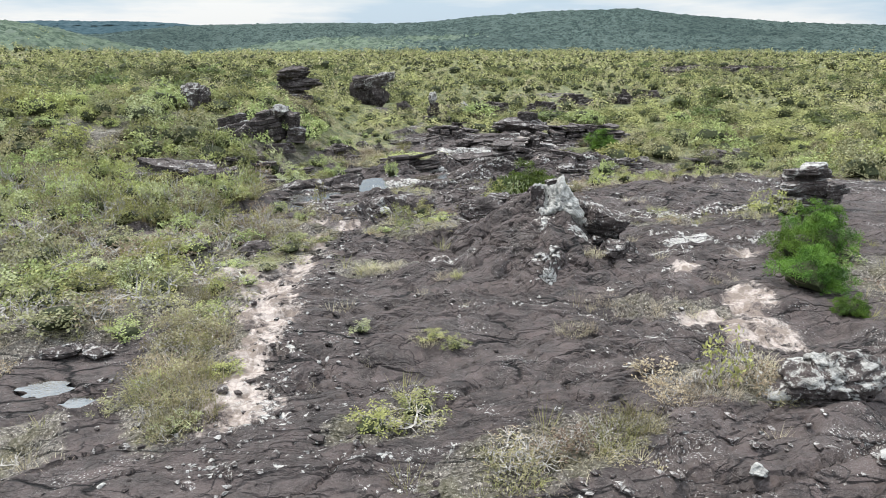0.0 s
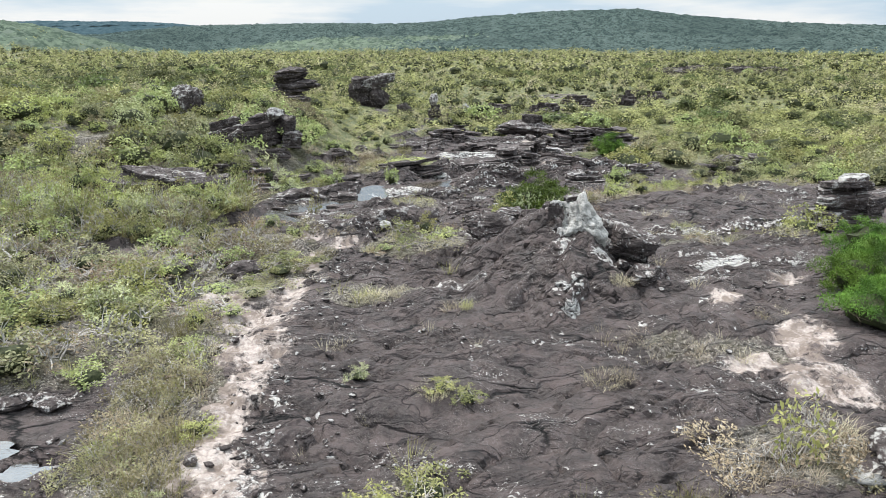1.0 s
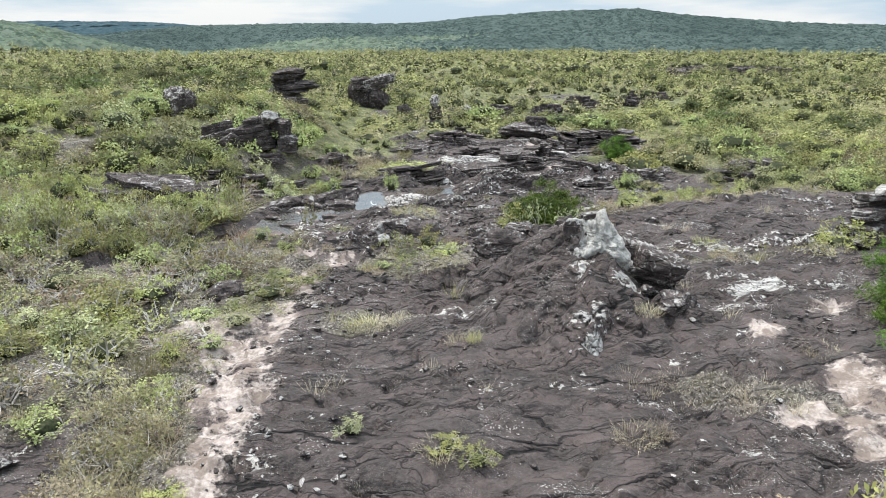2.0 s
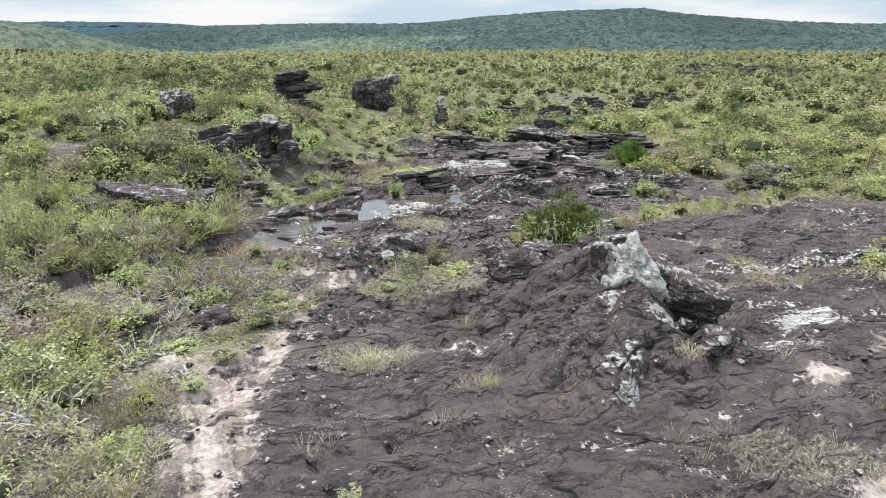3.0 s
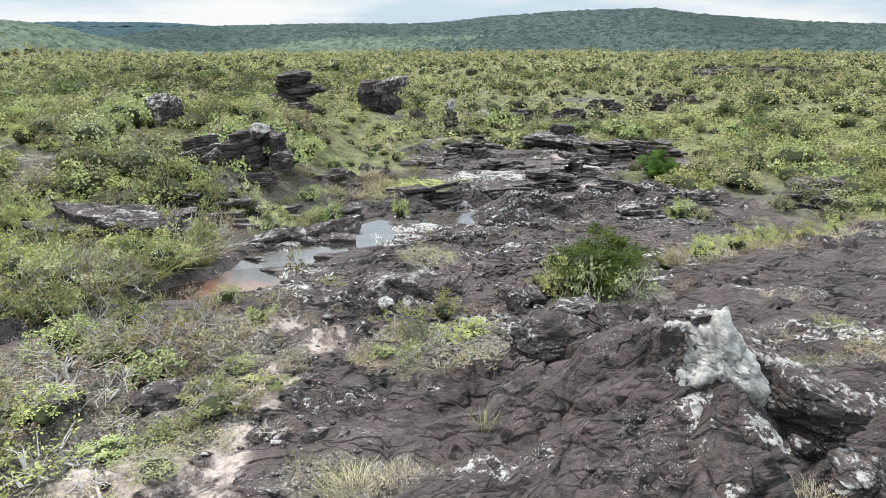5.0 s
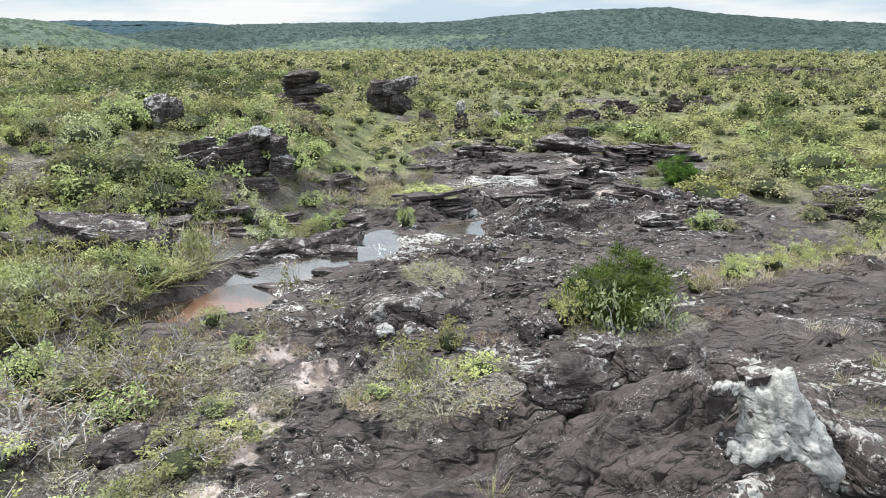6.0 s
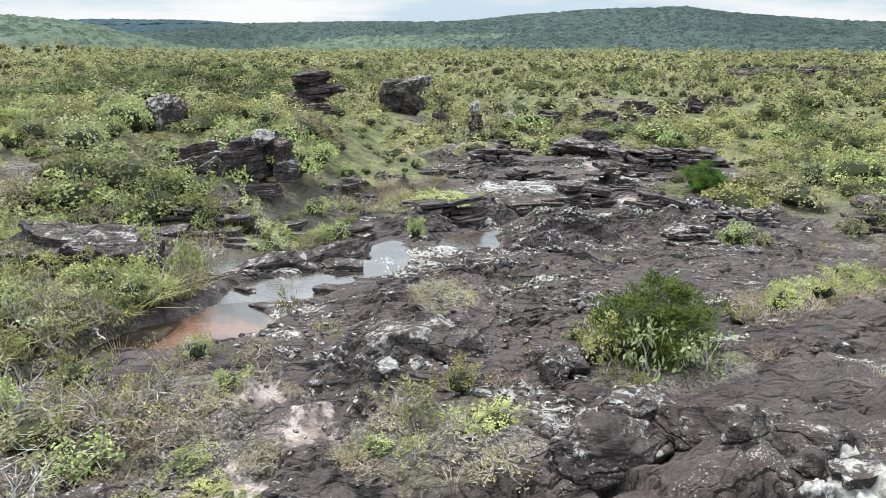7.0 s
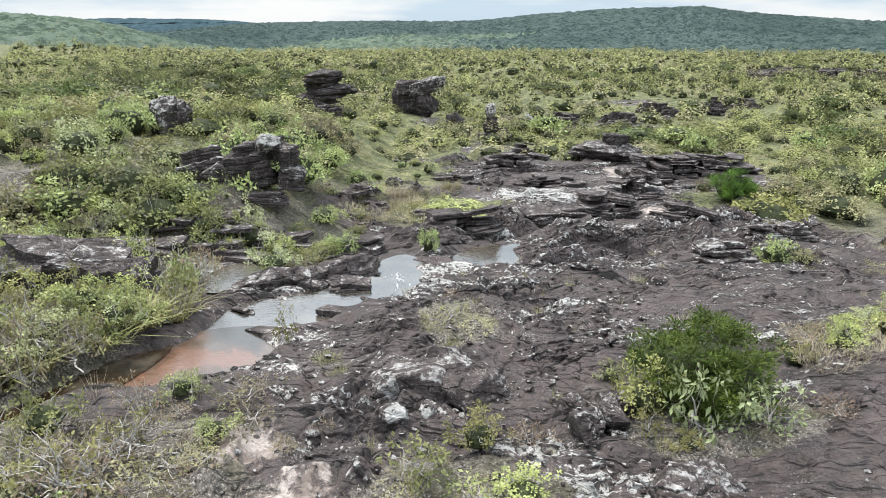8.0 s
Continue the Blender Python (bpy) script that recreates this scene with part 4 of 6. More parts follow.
# rock terraces beyond the slabs: thin beds broken into steps
def build_terrace(x0, x1, y0, y1, dx, dy, seed, SCARP):
    xs, ys = np.meshgrid(np.arange(x0, x1, dx), np.arange(y0, y1, dy), indexing="ij")
    g = ground_height(xs, ys)
    bend = xs + 0.5 * fbm(xs * 0.5, ys * 0.5, 3, seed)
    stair = ys * 0.27 - xs * 0.05 + 1.1 * fbm(bend * 0.16, ys * 0.16, 3, seed + 8, 0.5) + 0.12 * fbm(xs * 1.1, ys * 1.1, 3, seed + 9)
    saw = 1 - (stair - np.floor(stair))
    scarp = np.minimum(saw, (1 - saw) * 16) * smooth(-0.25, 0.3, fbm(xs * 0.21 + 7, ys * 0.21, 3, seed + 10))
    lie = g + SCARP * scarp + 0.26 * fbm(bend * 0.22, ys * 0.40, 4, seed + 1, 0.55) + 0.10 * fbm(xs * 1.3, ys * 1.9, 4, seed + 2, 0.6) - 0.03
    size = 0.085 + 0.05 * smooth(-0.2, 0.3, fbm(xs * 0.2, ys * 0.25, 2, seed + 3))
    k = lie / size
    part_k = k - np.floor(k)
    z = (np.floor(k) + smooth(0.72, 0.96, part_k) * 0.92 + 0.08 * part_k) * size
    chip, gap = broken(xs, ys, 0.5, seed + 4, 0.6, 12)
    z = z + 0.09 * chip - 0.05 * (1 - smooth(0.0, 0.10, gap)) + 0.012 * fbm(xs * 6, ys * 6, 3, seed + 5)
    sand, soil, pale, _ = cover(xs, ys)
    lift = smooth(-0.05, 0.30, fbm(xs * 0.33, ys * 0.42, 3, seed + 6) + 0.16) - smooth(0.35, 0.75, soil) - smooth(0.2, 0.5, sand)
    for _, cx, cy, rx, ry, turn, _ in POOLS:
        lift = lift - 2 * smooth(-0.55, -0.25, oval(xs, ys, cx, cy, rx, ry, turn))
    rim = smooth(0.0, 0.8, np.minimum(np.minimum(xs - x0, x1 - xs), np.minimum(ys - y0, y1 - ys)))
    lift = np.clip(lift, 0, 1) * rim
    z = g - 0.04 + (np.maximum(z, g) - g + 0.045) * lift
    nx, ny = xs.shape
    i, j = np.meshgrid(np.arange(nx - 1), np.arange(ny - 1), indexing="ij")
    faces = np.stack([i * ny + j, (i + 1) * ny + j, (i + 1) * ny + j + 1, i * ny + j + 1], -1).reshape(-1, 4)
    faces = faces[(z - g).reshape(-1)[faces].max(axis=1) > -0.03]
    used = np.unique(faces)
    index = np.full(nx * ny, -1)
    index[used] = np.arange(len(used))
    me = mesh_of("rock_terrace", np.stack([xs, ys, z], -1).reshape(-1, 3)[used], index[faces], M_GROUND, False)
    paint = np.stack([sand, soil, pale, np.zeros_like(pale)], -1).reshape(-1, 4)[used]
    layer = me.color_attributes.new("cover", "FLOAT_COLOR", "POINT")
    layer.data.foreach_set("color", paint.astype(np.float32).ravel())
    return tagged(new("rock_terrace", me), "stepped terraces of thin dark rock beds", "rock terrace", kind="structure")


build_terrace(-7.5, 10.5, 28.5, 51.0, 0.075, 0.065, 301.0, 0.75)
build_terrace(-3.5, 10.5, 16.5, 28.5, 0.07, 0.065, 320.0, 0.30)

# near rocks
boulder(5.15, 7.4, (0.52, 0.44, 0.32), "white weathered rock on a dark slab", 15, (0, -12), 15, M_ROCK_BLEACHED, 0.45, level=4, rough=0.6, beds=1.7, cuts=11)
boulder(5.75, 7.75, (0.36, 0.34, 0.28), "white weathered rock beside a dark slab", -15, (0, 10), 16, M_ROCK_BLEACHED, 0.35, level=4, rough=0.6)
boulder(4.85, 5.75, (0.16, 0.12, 0.07), "small white stone on dark rock", 20, (0, 0), 17, M_ROCK_PALE, 0.3)
boulder(3.45, 5.75, (0.10, 0.09, 0.06), "small white stone on dark rock", 20, (0, 0), 18, M_ROCK_PALE, 0.3)
boulder(-6.75, 10.0, (0.42, 0.22, 0.13), "flat pale-streaked rock in a shallow hollow", 15, (0, 0), 19, M_ROCK_MIX, 0.3, beds=1.5)
boulder(-6.15, 10.05, (0.30, 0.2, 0.12), "flat pale-streaked rock in a shallow hollow", -20, (0, 0), 20, M_ROCK_MIX, 0.3)
boulder(-6.5, 15.9, (0.45, 0.35, 0.3), "dark boulder half buried in heath", 10, (0, 0), 21, M_ROCK_MIX, 0.35)
boulder(-5.1, 16.6, (0.65, 0.4, 0.25), "low dark slab among heath shrubs", 25, (0, 0), 22, M_ROCK, 0.4)
for bx, by, bs, bseed, bm_ in ((-1.95, 20.1, 0.21, 23, M_ROCK_PALE), (-1.45, 20.35, 0.15, 24, M_ROCK_PALE), (-1.75, 20.5, 0.24, 25, M_ROCK), (-1.85, 20.75, 0.14, 26, M_ROCK_PALE)):
    boulder(bx, by, (bs * 1.15, bs, bs * 0.8), "rough rounded stone in a heap on the bedrock", bseed * 40, (0, 0), bseed, bm_, 0.35, group="stones of the heap")
for bx, by, bs, bseed, bm_ in ((0.85, 19.85, 0.25, 29, M_ROCK_MIX), (1.2, 20.1, 0.28, 30, M_ROCK), (1.55, 20.3, 0.2, 31, M_ROCK_MIX), (0.75, 20.35, 0.22, 32, M_ROCK)):
    boulder(bx, by, (bs * 1.1, bs, bs * 0.95), "grey boulder beside the big green bush", bseed * 40, (0, 0), bseed, bm_, 0.3, group="boulders beside the bush")

crag(-1.35, 21.2, "rock_mound", "rough dark lichen-flecked mound of broken bedrock", "rock", (
    ("block", "", "lump", (-0.45, 0.0, -0.35), (1.5, 1.3, 0.85), 20, 0, 6, 27, M_ROCK_MIX),
    ("block", "", "block", (0.45, -0.15, -0.30), (1.3, 1.0, 0.72), -15, 6, -4, 28, M_ROCK),
    ("block", "", "block", (0.05, 0.55, -0.25), (1.1, 0.8, 0.66), 50, 0, 0, 127, M_ROCK_MIX),
    ("block", "", "lump", (-0.75, -0.55, -0.2), (0.6, 0.5, 0.42), 10, 0, 0, 128, M_ROCK_MIX),
))

# balanced stack beyond the slabs
SX, SY = 10.75, 18.3
ledge(SX - 0.1, SY - 0.1, 1.35, 1.0, 0.42, "layered dark rock foot of a balanced stack", 10, 3, 41, material=M_ROCK_MIX)
ledge(SX, SY, 1.05, 0.85, 0.95, "balanced stack of thin dark rock slabs with a pale top", -15, 6, 42, base=gz(SX, SY) + 0.35, taper=-0.02, slide=0.16, name="balanced_rock", category="rock", material=M_ROCK_MIX, lean=-5)
boulder(SX + 0.12, SY, (0.40, 0.32, 0.17), "white lichen cap on a balanced rock stack", 15, (0, -14), 43, M_ROCK_PALE, 0.3, base=gz(SX, SY) + 1.22)
ledge(SX + 1.0, SY + 0.4, 1.0, 0.8, 0.5, "dark layered rock beside the balanced stack", 30, 3, 45, base=gz(SX, SY) + 0.3)
boulder(SX - 0.75, SY - 0.6, (0.4, 0.25, 0.1), "flat slab leaning on bare rock", 30, (0, 20), 44, M_ROCK_MIX, 0.3)

# stream ledges
crag(-10.7, 25.5, "rock_slab", "broad tilted dark slab of layered rock above the stream shrubs", "rock slab", (
    ("slab", "", "beds", (-1.0, 0.0, 0.0), (3.0, 1.9, 0.75), -6, 5, 6, 51, M_ROCK),
    ("slab", "", "beds", (0.85, -0.1, 0.0), (2.3, 1.7, 0.80), 10, 4, 7, 255, M_ROCK),
    ("slab", "", "beds", (-0.3, 0.25, 0.66), (3.0, 1.3, 0.36), 2, 6, 6, 256, M_ROCK),
    ("slab", "pale-streaked stone", "beds", (0.75, 0.1, 0.70), (1.5, 1.0, 0.24), 16, 5, 9, 257, M_ROCK_MIX),
    ("block", "", "block", (1.75, -0.3, -0.2), (1.1, 1.0, 0.95), 10, 0, 8, 251, M_ROCK),
))
ledge(-11.2, 28.9, 3.2, 1.0, 0.40, "dark ledge of layered rock in scrub", 4, 3, 252)
ledge(-9.0, 29.6, 2.4, 0.9, 0.40, "dark ledge of layered rock in scrub", 10, 3, 253)
ledge(-10.5, 30.6, 4.2, 1.0, 0.30, "long low ledge of dark rock in scrub", -6, 3, 52)
ledge(-7.6, 31.4, 2.4, 0.9, 0.30, "low ledge of dark layered rock", 8, 3, 53)
ledge(-8.6, 33.2, 1.5, 0.7, 0.40, "dark undercut ledge beside scrub", 5, 3, 54)
ledge(-5.0, 30.9, 2.2, 0.9, 0.42, "dark ledge hanging over the stream pool", 15, 4, 55, lean=-4)
ledge(-1.55, 34.0, 2.3, 1.5, 0.62, "thick black overhanging ledge above the pools", 8, 6, 56, lean=-6, material=M_ROCK_BLACK, taper=-0.03, slide=0.05)
ledge(-4.5, 27.6, 1.2, 0.9, 0.22, "low rock shelf in the stream", 20, 3, 57)
ledge(-6.6, 27.7, 1.4, 0.8, 0.30, "grey rock shelf at the head of a pool", 30, 3, 58)
ledge(-2.2, 30.6, 0.9, 0.6, 0.2, "pale flat rock beside the pools", 0, 2, 59, material=M_ROCK_MIX)
crag(-5.4, 28.1, "rock_shelf", "dark swirled rock shelf lying in the stream", "rock shelf", (
    ("block", "", "lump", (-1.25, -0.75, -0.25), (1.7, 0.9, 0.62), 30, 0, 5, 170, M_ROCK_MIX),
    ("block", "", "block", (-0.2, -0.25, -0.25), (1.9, 1.1, 0.66), 34, 4, 0, 171, M_ROCK),
    ("block", "", "lump", (0.85, 0.55, -0.22), (1.8, 1.1, 0.66), 40, 0, -4, 175, M_ROCK),
    ("slab", "", "beds", (0.35, -0.65, -0.1), (1.3, 0.6, 0.26), 36, 3, 4, 177, M_ROCK_MIX),
), base=-1.2)
ledge(-4.3, 27.2, 1.0, 0.6, 0.28, "dark rock shelf below the rapid", 15, 3, 176, base=-1.22, slide=0.2)
ledge(-4.3, 25.6, 0.9, 0.5, 0.16, "low wet rock at the edge of the stream", 10, 2, 172, base=-1.16)
ledge(-5.5, 24.3, 0.8, 0.45, 0.16, "low wet rock at the edge of the stream", -15, 2, 173, base=-1.12)
ledge(-6.6, 25.6, 0.7, 0.35, 0.12, "low wet rock in shallow water", -25, 2, 174, base=-1.16)
ledge(2.0, 36.1, 2.5, 1.8, 0.95, "long stratified cliff of thin dark beds", 12, 8, 60, lean=-4, taper=0.015, slide=0.04, name="rock_cliff", category="rock cliff")
ledge(4.0, 36.6, 2.4, 1.8, 1.05, "long stratified cliff of thin dark beds", 8, 9, 160, lean=3, taper=0.015, slide=0.04, name="rock_cliff", category="rock cliff")
ledge(5.9, 40.5, 2.9, 2.2, 1.15, "domed stack of dark rock beds", 5, 8, 61, taper=0.07, slide=0.04)
ledge(7.0, 36.3, 2.6, 1.0, 0.45, "dark ledge below a pocket of pale sand", -12, 4, 62)
ledge(8.3, 46.0, 3.8, 2.6, 0.95, "wide terrace of layered black rock", 4, 7, 63, taper=0.03, slide=0.06)
ledge(11.3, 47.0, 4.2, 2.6, 0.8, "wide terrace of layered black rock", -6, 6, 163, taper=0.03, slide=0.06)
boulder(6.6, 51.5, (1.9, 1.5, 0.85), "sloping foot of a rock pinnacle", 0, (0, 0), 64, M_ROCK_MIX, 0.4, level=4, beds=3.0)
boulder(6.8, 51.6, (0.75, 0.6, 0.65), "dark knob on a stepped rock foot", 0, (0, 0), 65, M_ROCK_BLACK, 0.2, base=gz(6.6, 51.5) + 0.55, beds=2.5, cuts=10, level=4)
ledge(-6.0, 49.0, 4.6, 1.8, 0.45, "flat terrace of thin rock beds", -5, 4, 66)
boulder(-5.3, 41.2, (0.55, 0.3, 0.45), "tilted dark rock among low shrubs", 20, (0, 35), 67, M_ROCK_MIX, 0.35, beds=2.0)
ledge(0.2, 46.2, 3.3, 2.2, 0.95, "layered black rock hummock", 8, 7, 68, taper=0.07, slide=0.06)
ledge(2.3, 43.0, 3.0, 1.5, 0.35, "low stepped ledge of dark rock", -8, 4, 69)
ledge(-2.6, 43.5, 2.4, 1.2, 0.3, "low stepped ledge of dark rock", 12, 3, 70)
ledge(9.6, 34.2, 2.4, 1.2, 0.45, "broken dark ledge with pale edges", 25, 4, 71, material=M_ROCK_MIX)
ledge(6.6, 30.6, 2.0, 1.3, 0.40, "broken dark ledge with pale edges", 20, 4, 72, material=M_ROCK_MIX)
ledge(13.8, 33.0, 2.2, 1.6, 0.55, "dark rock hump in pale grass", -10, 4, 73)
ledge(16.5, 36.5, 3.0, 2.0, 0.40, "dark bare rock with a white stone", 0, 3, 74)

# low ledges strewn along the rock terraces
rng_l = np.random.default_rng(77)
for k in range(22):
    ly = float(rng_l.uniform(29, 58))
    lx = float(rng_l.uniform(-6.5 - 0.05 * ly, 4 + 0.14 * ly))
    if in_water(lx, ly) or oval(lx, ly, -1.0, 30.0, 2.6, 2.2) > 0 or float(cover(np.array([lx]), np.array([ly]))[3][0]) > 0.5:
        continue
    ledge(lx, ly, float(rng_l.uniform(1.0, 2.6)), float(rng_l.uniform(0.6, 1.1)), float(rng_l.uniform(0.16, 0.42)), "low weathered ledge of thin dark rock beds", float(rng_l.uniform(-18, 24)), int(rng_l.integers(2, 5)), 300 + k, lean=float(rng_l.normal(0, 3)), material=M_ROCK_MIX if k % 4 == 0 else None)

# far rocks
crag(-9.5, 34.2, "layered_boulder", "long dark layered boulder with a white cap among scrub", "boulder", (
    ("block", "", "beds", (0.20, 0.0, 0.05), (2.3, 1.7, 1.15), 4, 0, -6, 81, M_ROCK_BLACK),
    ("block", "", "beds", (0.35, 0.1, 1.05), (1.9, 1.4, 0.55), 2, 0, -9, 181, M_ROCK),
    ("block", "", "beds", (1.45, 0.0, 0.0), (1.15, 1.4, 0.75), 12, 0, 10, 82, M_ROCK_MIX),
    ("block", "", "beds", (1.30, 0.05, 0.7), (0.95, 1.1, 0.75), -8, 0, 4, 182, M_ROCK),
    ("cap", "white lichen-covered cap stone", "block", (0.85, -0.35, 1.30), (0.80, 0.75, 0.62), 10, 0, -10, 83, M_ROCK_PALE),
    ("block", "grey weathered stone", "beds", (-1.55, -0.15, 0.30), (2.0, 1.3, 0.62), 8, 0, -10, 183, M_ROCK_MIX),
    ("block", "", "beds", (-1.75, 0.1, 0.82), (1.5, 1.1, 0.45), -5, 0, -12, 184, M_ROCK),
    ("block", "grey weathered stone", "block", (-0.95, -0.55, 0.15), (1.0, 0.8, 0.75), 30, 0, 0, 185, M_ROCK_MIX),
), base=gz(-9.5, 34.2) + 0.05)
crag(-15.5, 40.2, "standing_boulder", "standing grey boulder with fluted sides", "boulder", (
    ("block", "", "block", (0.0, 0.0, -0.4), (1.35, 1.15, 1.8), 20, 0, 6, 84, M_ROCK_BLEACHED),
    ("block", "", "block", (0.4, 0.1, -0.4), (0.85, 0.95, 1.5), 40, 0, 14, 284, M_ROCK_MIX),
))
crag(-15.0, 65.0, "hat_boulder", "rounded black boulder of thick beds on a narrow foot", "boulder", (
    ("foot", "", "lump", (-0.1, 0.0, -0.3), (2.8, 2.3, 1.9), 10, 0, 0, 86, M_ROCK),
    ("bed", "", "bedded", (0.25, 0.0, 1.1), (3.8, 3.0, 1.3), 10, 0, 0, 85, M_ROCK_BLACK),
    ("bed", "", "bedded", (0.05, 0.0, 2.0), (3.2, 2.5, 1.35), 40, 0, -3, 285, M_ROCK_BLACK),
    ("side_block", "", "lump", (-2.1, 0.0, 0.0), (1.6, 1.4, 1.5), 0, 0, 0, 286, M_ROCK),
))
crag(-8.3, 76.0, "overhanging_boulder", "overhanging dark boulder with a white-topped slab", "boulder", (
    ("foot", "", "lump", (-1.1, 0.0, -0.3), (2.6, 2.0, 3.3), 0, 0, 0, 88, M_ROCK_BLACK),
    ("foot", "", "lump", (0.9, -0.3, -0.3), (1.8, 1.6, 2.6), 30, 0, 0, 188, M_ROCK),
    ("block", "", "beds", (-1.0, 0.0, 2.2), (3.2, 2.4, 1.1), 5, 0, -4, 288, M_ROCK),
    ("top_slab", "white lichen-covered slab", "beds", (0.75, -0.1, 2.45), (3.8, 2.6, 0.95), -4, 0, -15, 87, M_ROCK_BLEACHED),
    ("top_slab", "", "beds", (0.2, 0.0, 2.05), (3.4, 2.4, 0.6), 8, 0, -12, 289, M_ROCK_MIX),
))
ledge(-0.6, 60.5, 2.6, 2.0, 0.8, "stepped foot of a rock pinnacle", 0, 4, 89)
ledge(-0.9, 60.6, 1.1, 1.0, 0.9, "stack of dark slabs below a pale rock tip", 20, 4, 90, base=gz(-0.6, 60.5) + 0.75, name="balanced_rock", category="rock")
boulder(-1.0, 60.6, (0.42, 0.4, 0.6), "pale pointed rock on top of a slab stack", 0, (0, 10), 91, M_ROCK_PALE, 0.1, base=gz(-0.6, 60.5) + 1.6)
boulder(-3.9, 66.5, (1.3, 0.8, 0.7), "dark sloping boulder in scrub", 0, (0, 30), 92, M_ROCK_BLACK, 0.3)
ledge(-12.6, 57.0, 2.4, 1.6, 0.9, "flat-topped dark rock stack in scrub", 0, 5, 93)
ledge(1.6, 55.0, 2.0, 1.4, 0.7, "small layered rock hump", 10, 5, 94)
boulder(2.2, 70.0, (0.5, 0.4, 0.75), "pale standing stone in grass", 0, (0, 0), 95, M_ROCK_PALE, 0.3)
for k in range(16):
    fx = 3.5 + 1.9 * k + 3 * vnoise(np.float64(k * 1.7), np.float64(0.3), 3)
    fy = 73 + 1.6 * k + 4 * vnoise(np.float64(k * 2.3), np.float64(0.8), 5)
    ledge(float(fx), float(fy), 2.6 + 0.14 * k, 2.0, 0.55 + 0.25 * (k % 3), "far ledge of black layered rock in scrub", k * 23 % 40 - 20, 3, 100 + k)
for k in range(30):
    fx = 46 + 2.2 * (k % 15) + 3 * vnoise(np.float64(k * 1.3), np.float64(1.3), 8)
    fy = 143 + 5.5 * (k // 15) + 0.9 * (k % 15) + 9 * vnoise(np.float64(k * 2.1), np.float64(2.8), 9)
    ledge(float(fx), float(fy), 5.0, 3.5, 0.8 + 0.3 * (k % 3), "distant ledge of a bare dark rock field", k * 31 % 40 - 20, 2, 140 + k)


# ---- plants ----
def leaf_cloud(rng, centres, spread, per, length, width, up=0.35, droop=0.15, stray=0.55):
    """Leaves round the clump centres: four-cornered blades bent at the middle."""
    c = np.repeat(np.asarray(centres, float), per, axis=0)
    n = len(c)
    d = rng.normal(size=(n, 3))
    d /= np.linalg.norm(d, axis=1, keepdims=True)
    p = c + d * spread * rng.uniform(0.1, 1.0, (n, 1))
    axis = d * 0.8 + rng.normal(size=(n, 3)) * 0.45 + np.array([0, 0, up])
    axis /= np.linalg.norm(axis, axis=1, keepdims=True)
    face = d * 0.5 + c * 0.5 + np.array([0, 0, 0.7]) + rng.normal(size=(n, 3)) * stray
    side = np.cross(axis, face)
    side /= np.linalg.norm(side, axis=1, keepdims=True)
    size = rng.uniform(0.65, 1.25, (n, 1))
    mid = p + axis * length * size * 0.5
    tip = p + axis * length * size - np.array([0, 0, droop * length])
    v = np.stack([p, mid + side * width * size / 2, tip, mid - side * width * size / 2], 1).reshape(-1, 3)
    f = np.arange(4 * n).reshape(-1, 4)
    return v, f


def tubes(paths, radii, sides=3):
    verts, faces = [], []
    for pts, (r0, r1) in zip(paths, radii):
        pts = np.asarray(pts, float)
        base = len(verts)
        for i, q in enumerate(pts):
            r = r0 + (r1 - r0) * i / (len(pts) - 1)
            for a in range(sides):
                t = 2 * math.pi * a / sides
                verts.append((q[0] + r * math.cos(t), q[1] + r * math.sin(t), q[2] + 0.3 * r * math.sin(t * 2)))
        for i in range(len(pts) - 1):
            for a in range(sides):
                b = (a + 1) % sides
                k = base + i * sides
                faces.append((k + a, k + b, k + sides + b, k + sides + a))
    return verts, faces


def crown_points(rng, count, rx, ry, rz, base, hollow=0.45, flat=1.0):
    d = rng.normal(size=(count, 3))
    d[:, 2] = np.abs(d[:, 2]) * flat
    d /= np.linalg.norm(d, axis=1, keepdims=True)
    lump = 1 + 0.38 * noise3(d, 1.6, float(rng.uniform(0, 50)), 2)
    q = rng.uniform(hollow, 1.0, count) * lump
    return d * q[:, None] * np.array([rx, ry, rz]) + np.array([0, 0, base])


def branch_paths(rng, ends, origin_spread=0.12, keep=1.0):
    """Five bent limbs from the foot, and a bent twig from a limb to each clump."""
    paths, radii = [], []
    turn = np.arctan2(ends[:, 1], ends[:, 0])
    for k in range(5):
        mine = ends[np.floor((turn + np.pi) / (2 * np.pi) * 5).astype(int) % 5 == k]
        if not len(mine):
            continue
        o = np.array([rng.normal(0, origin_spread), rng.normal(0, origin_spread), -0.08])
        fork = mine.mean(axis=0) * rng.uniform(0.45, 0.7) + rng.normal(0, 0.07, 3)
        knee = (o + fork) / 2 + rng.normal(0, 0.10, 3)
        paths.append([o, knee, fork])
        radii.append((0.024, 0.012))
        for e in mine:
            if rng.uniform() > keep:
                continue
            paths.append([fork, (fork + e) / 2 + rng.normal(0, 0.08, 3), e])
            radii.append((0.009, 0.003))
    return paths, radii


PLANTS = {}


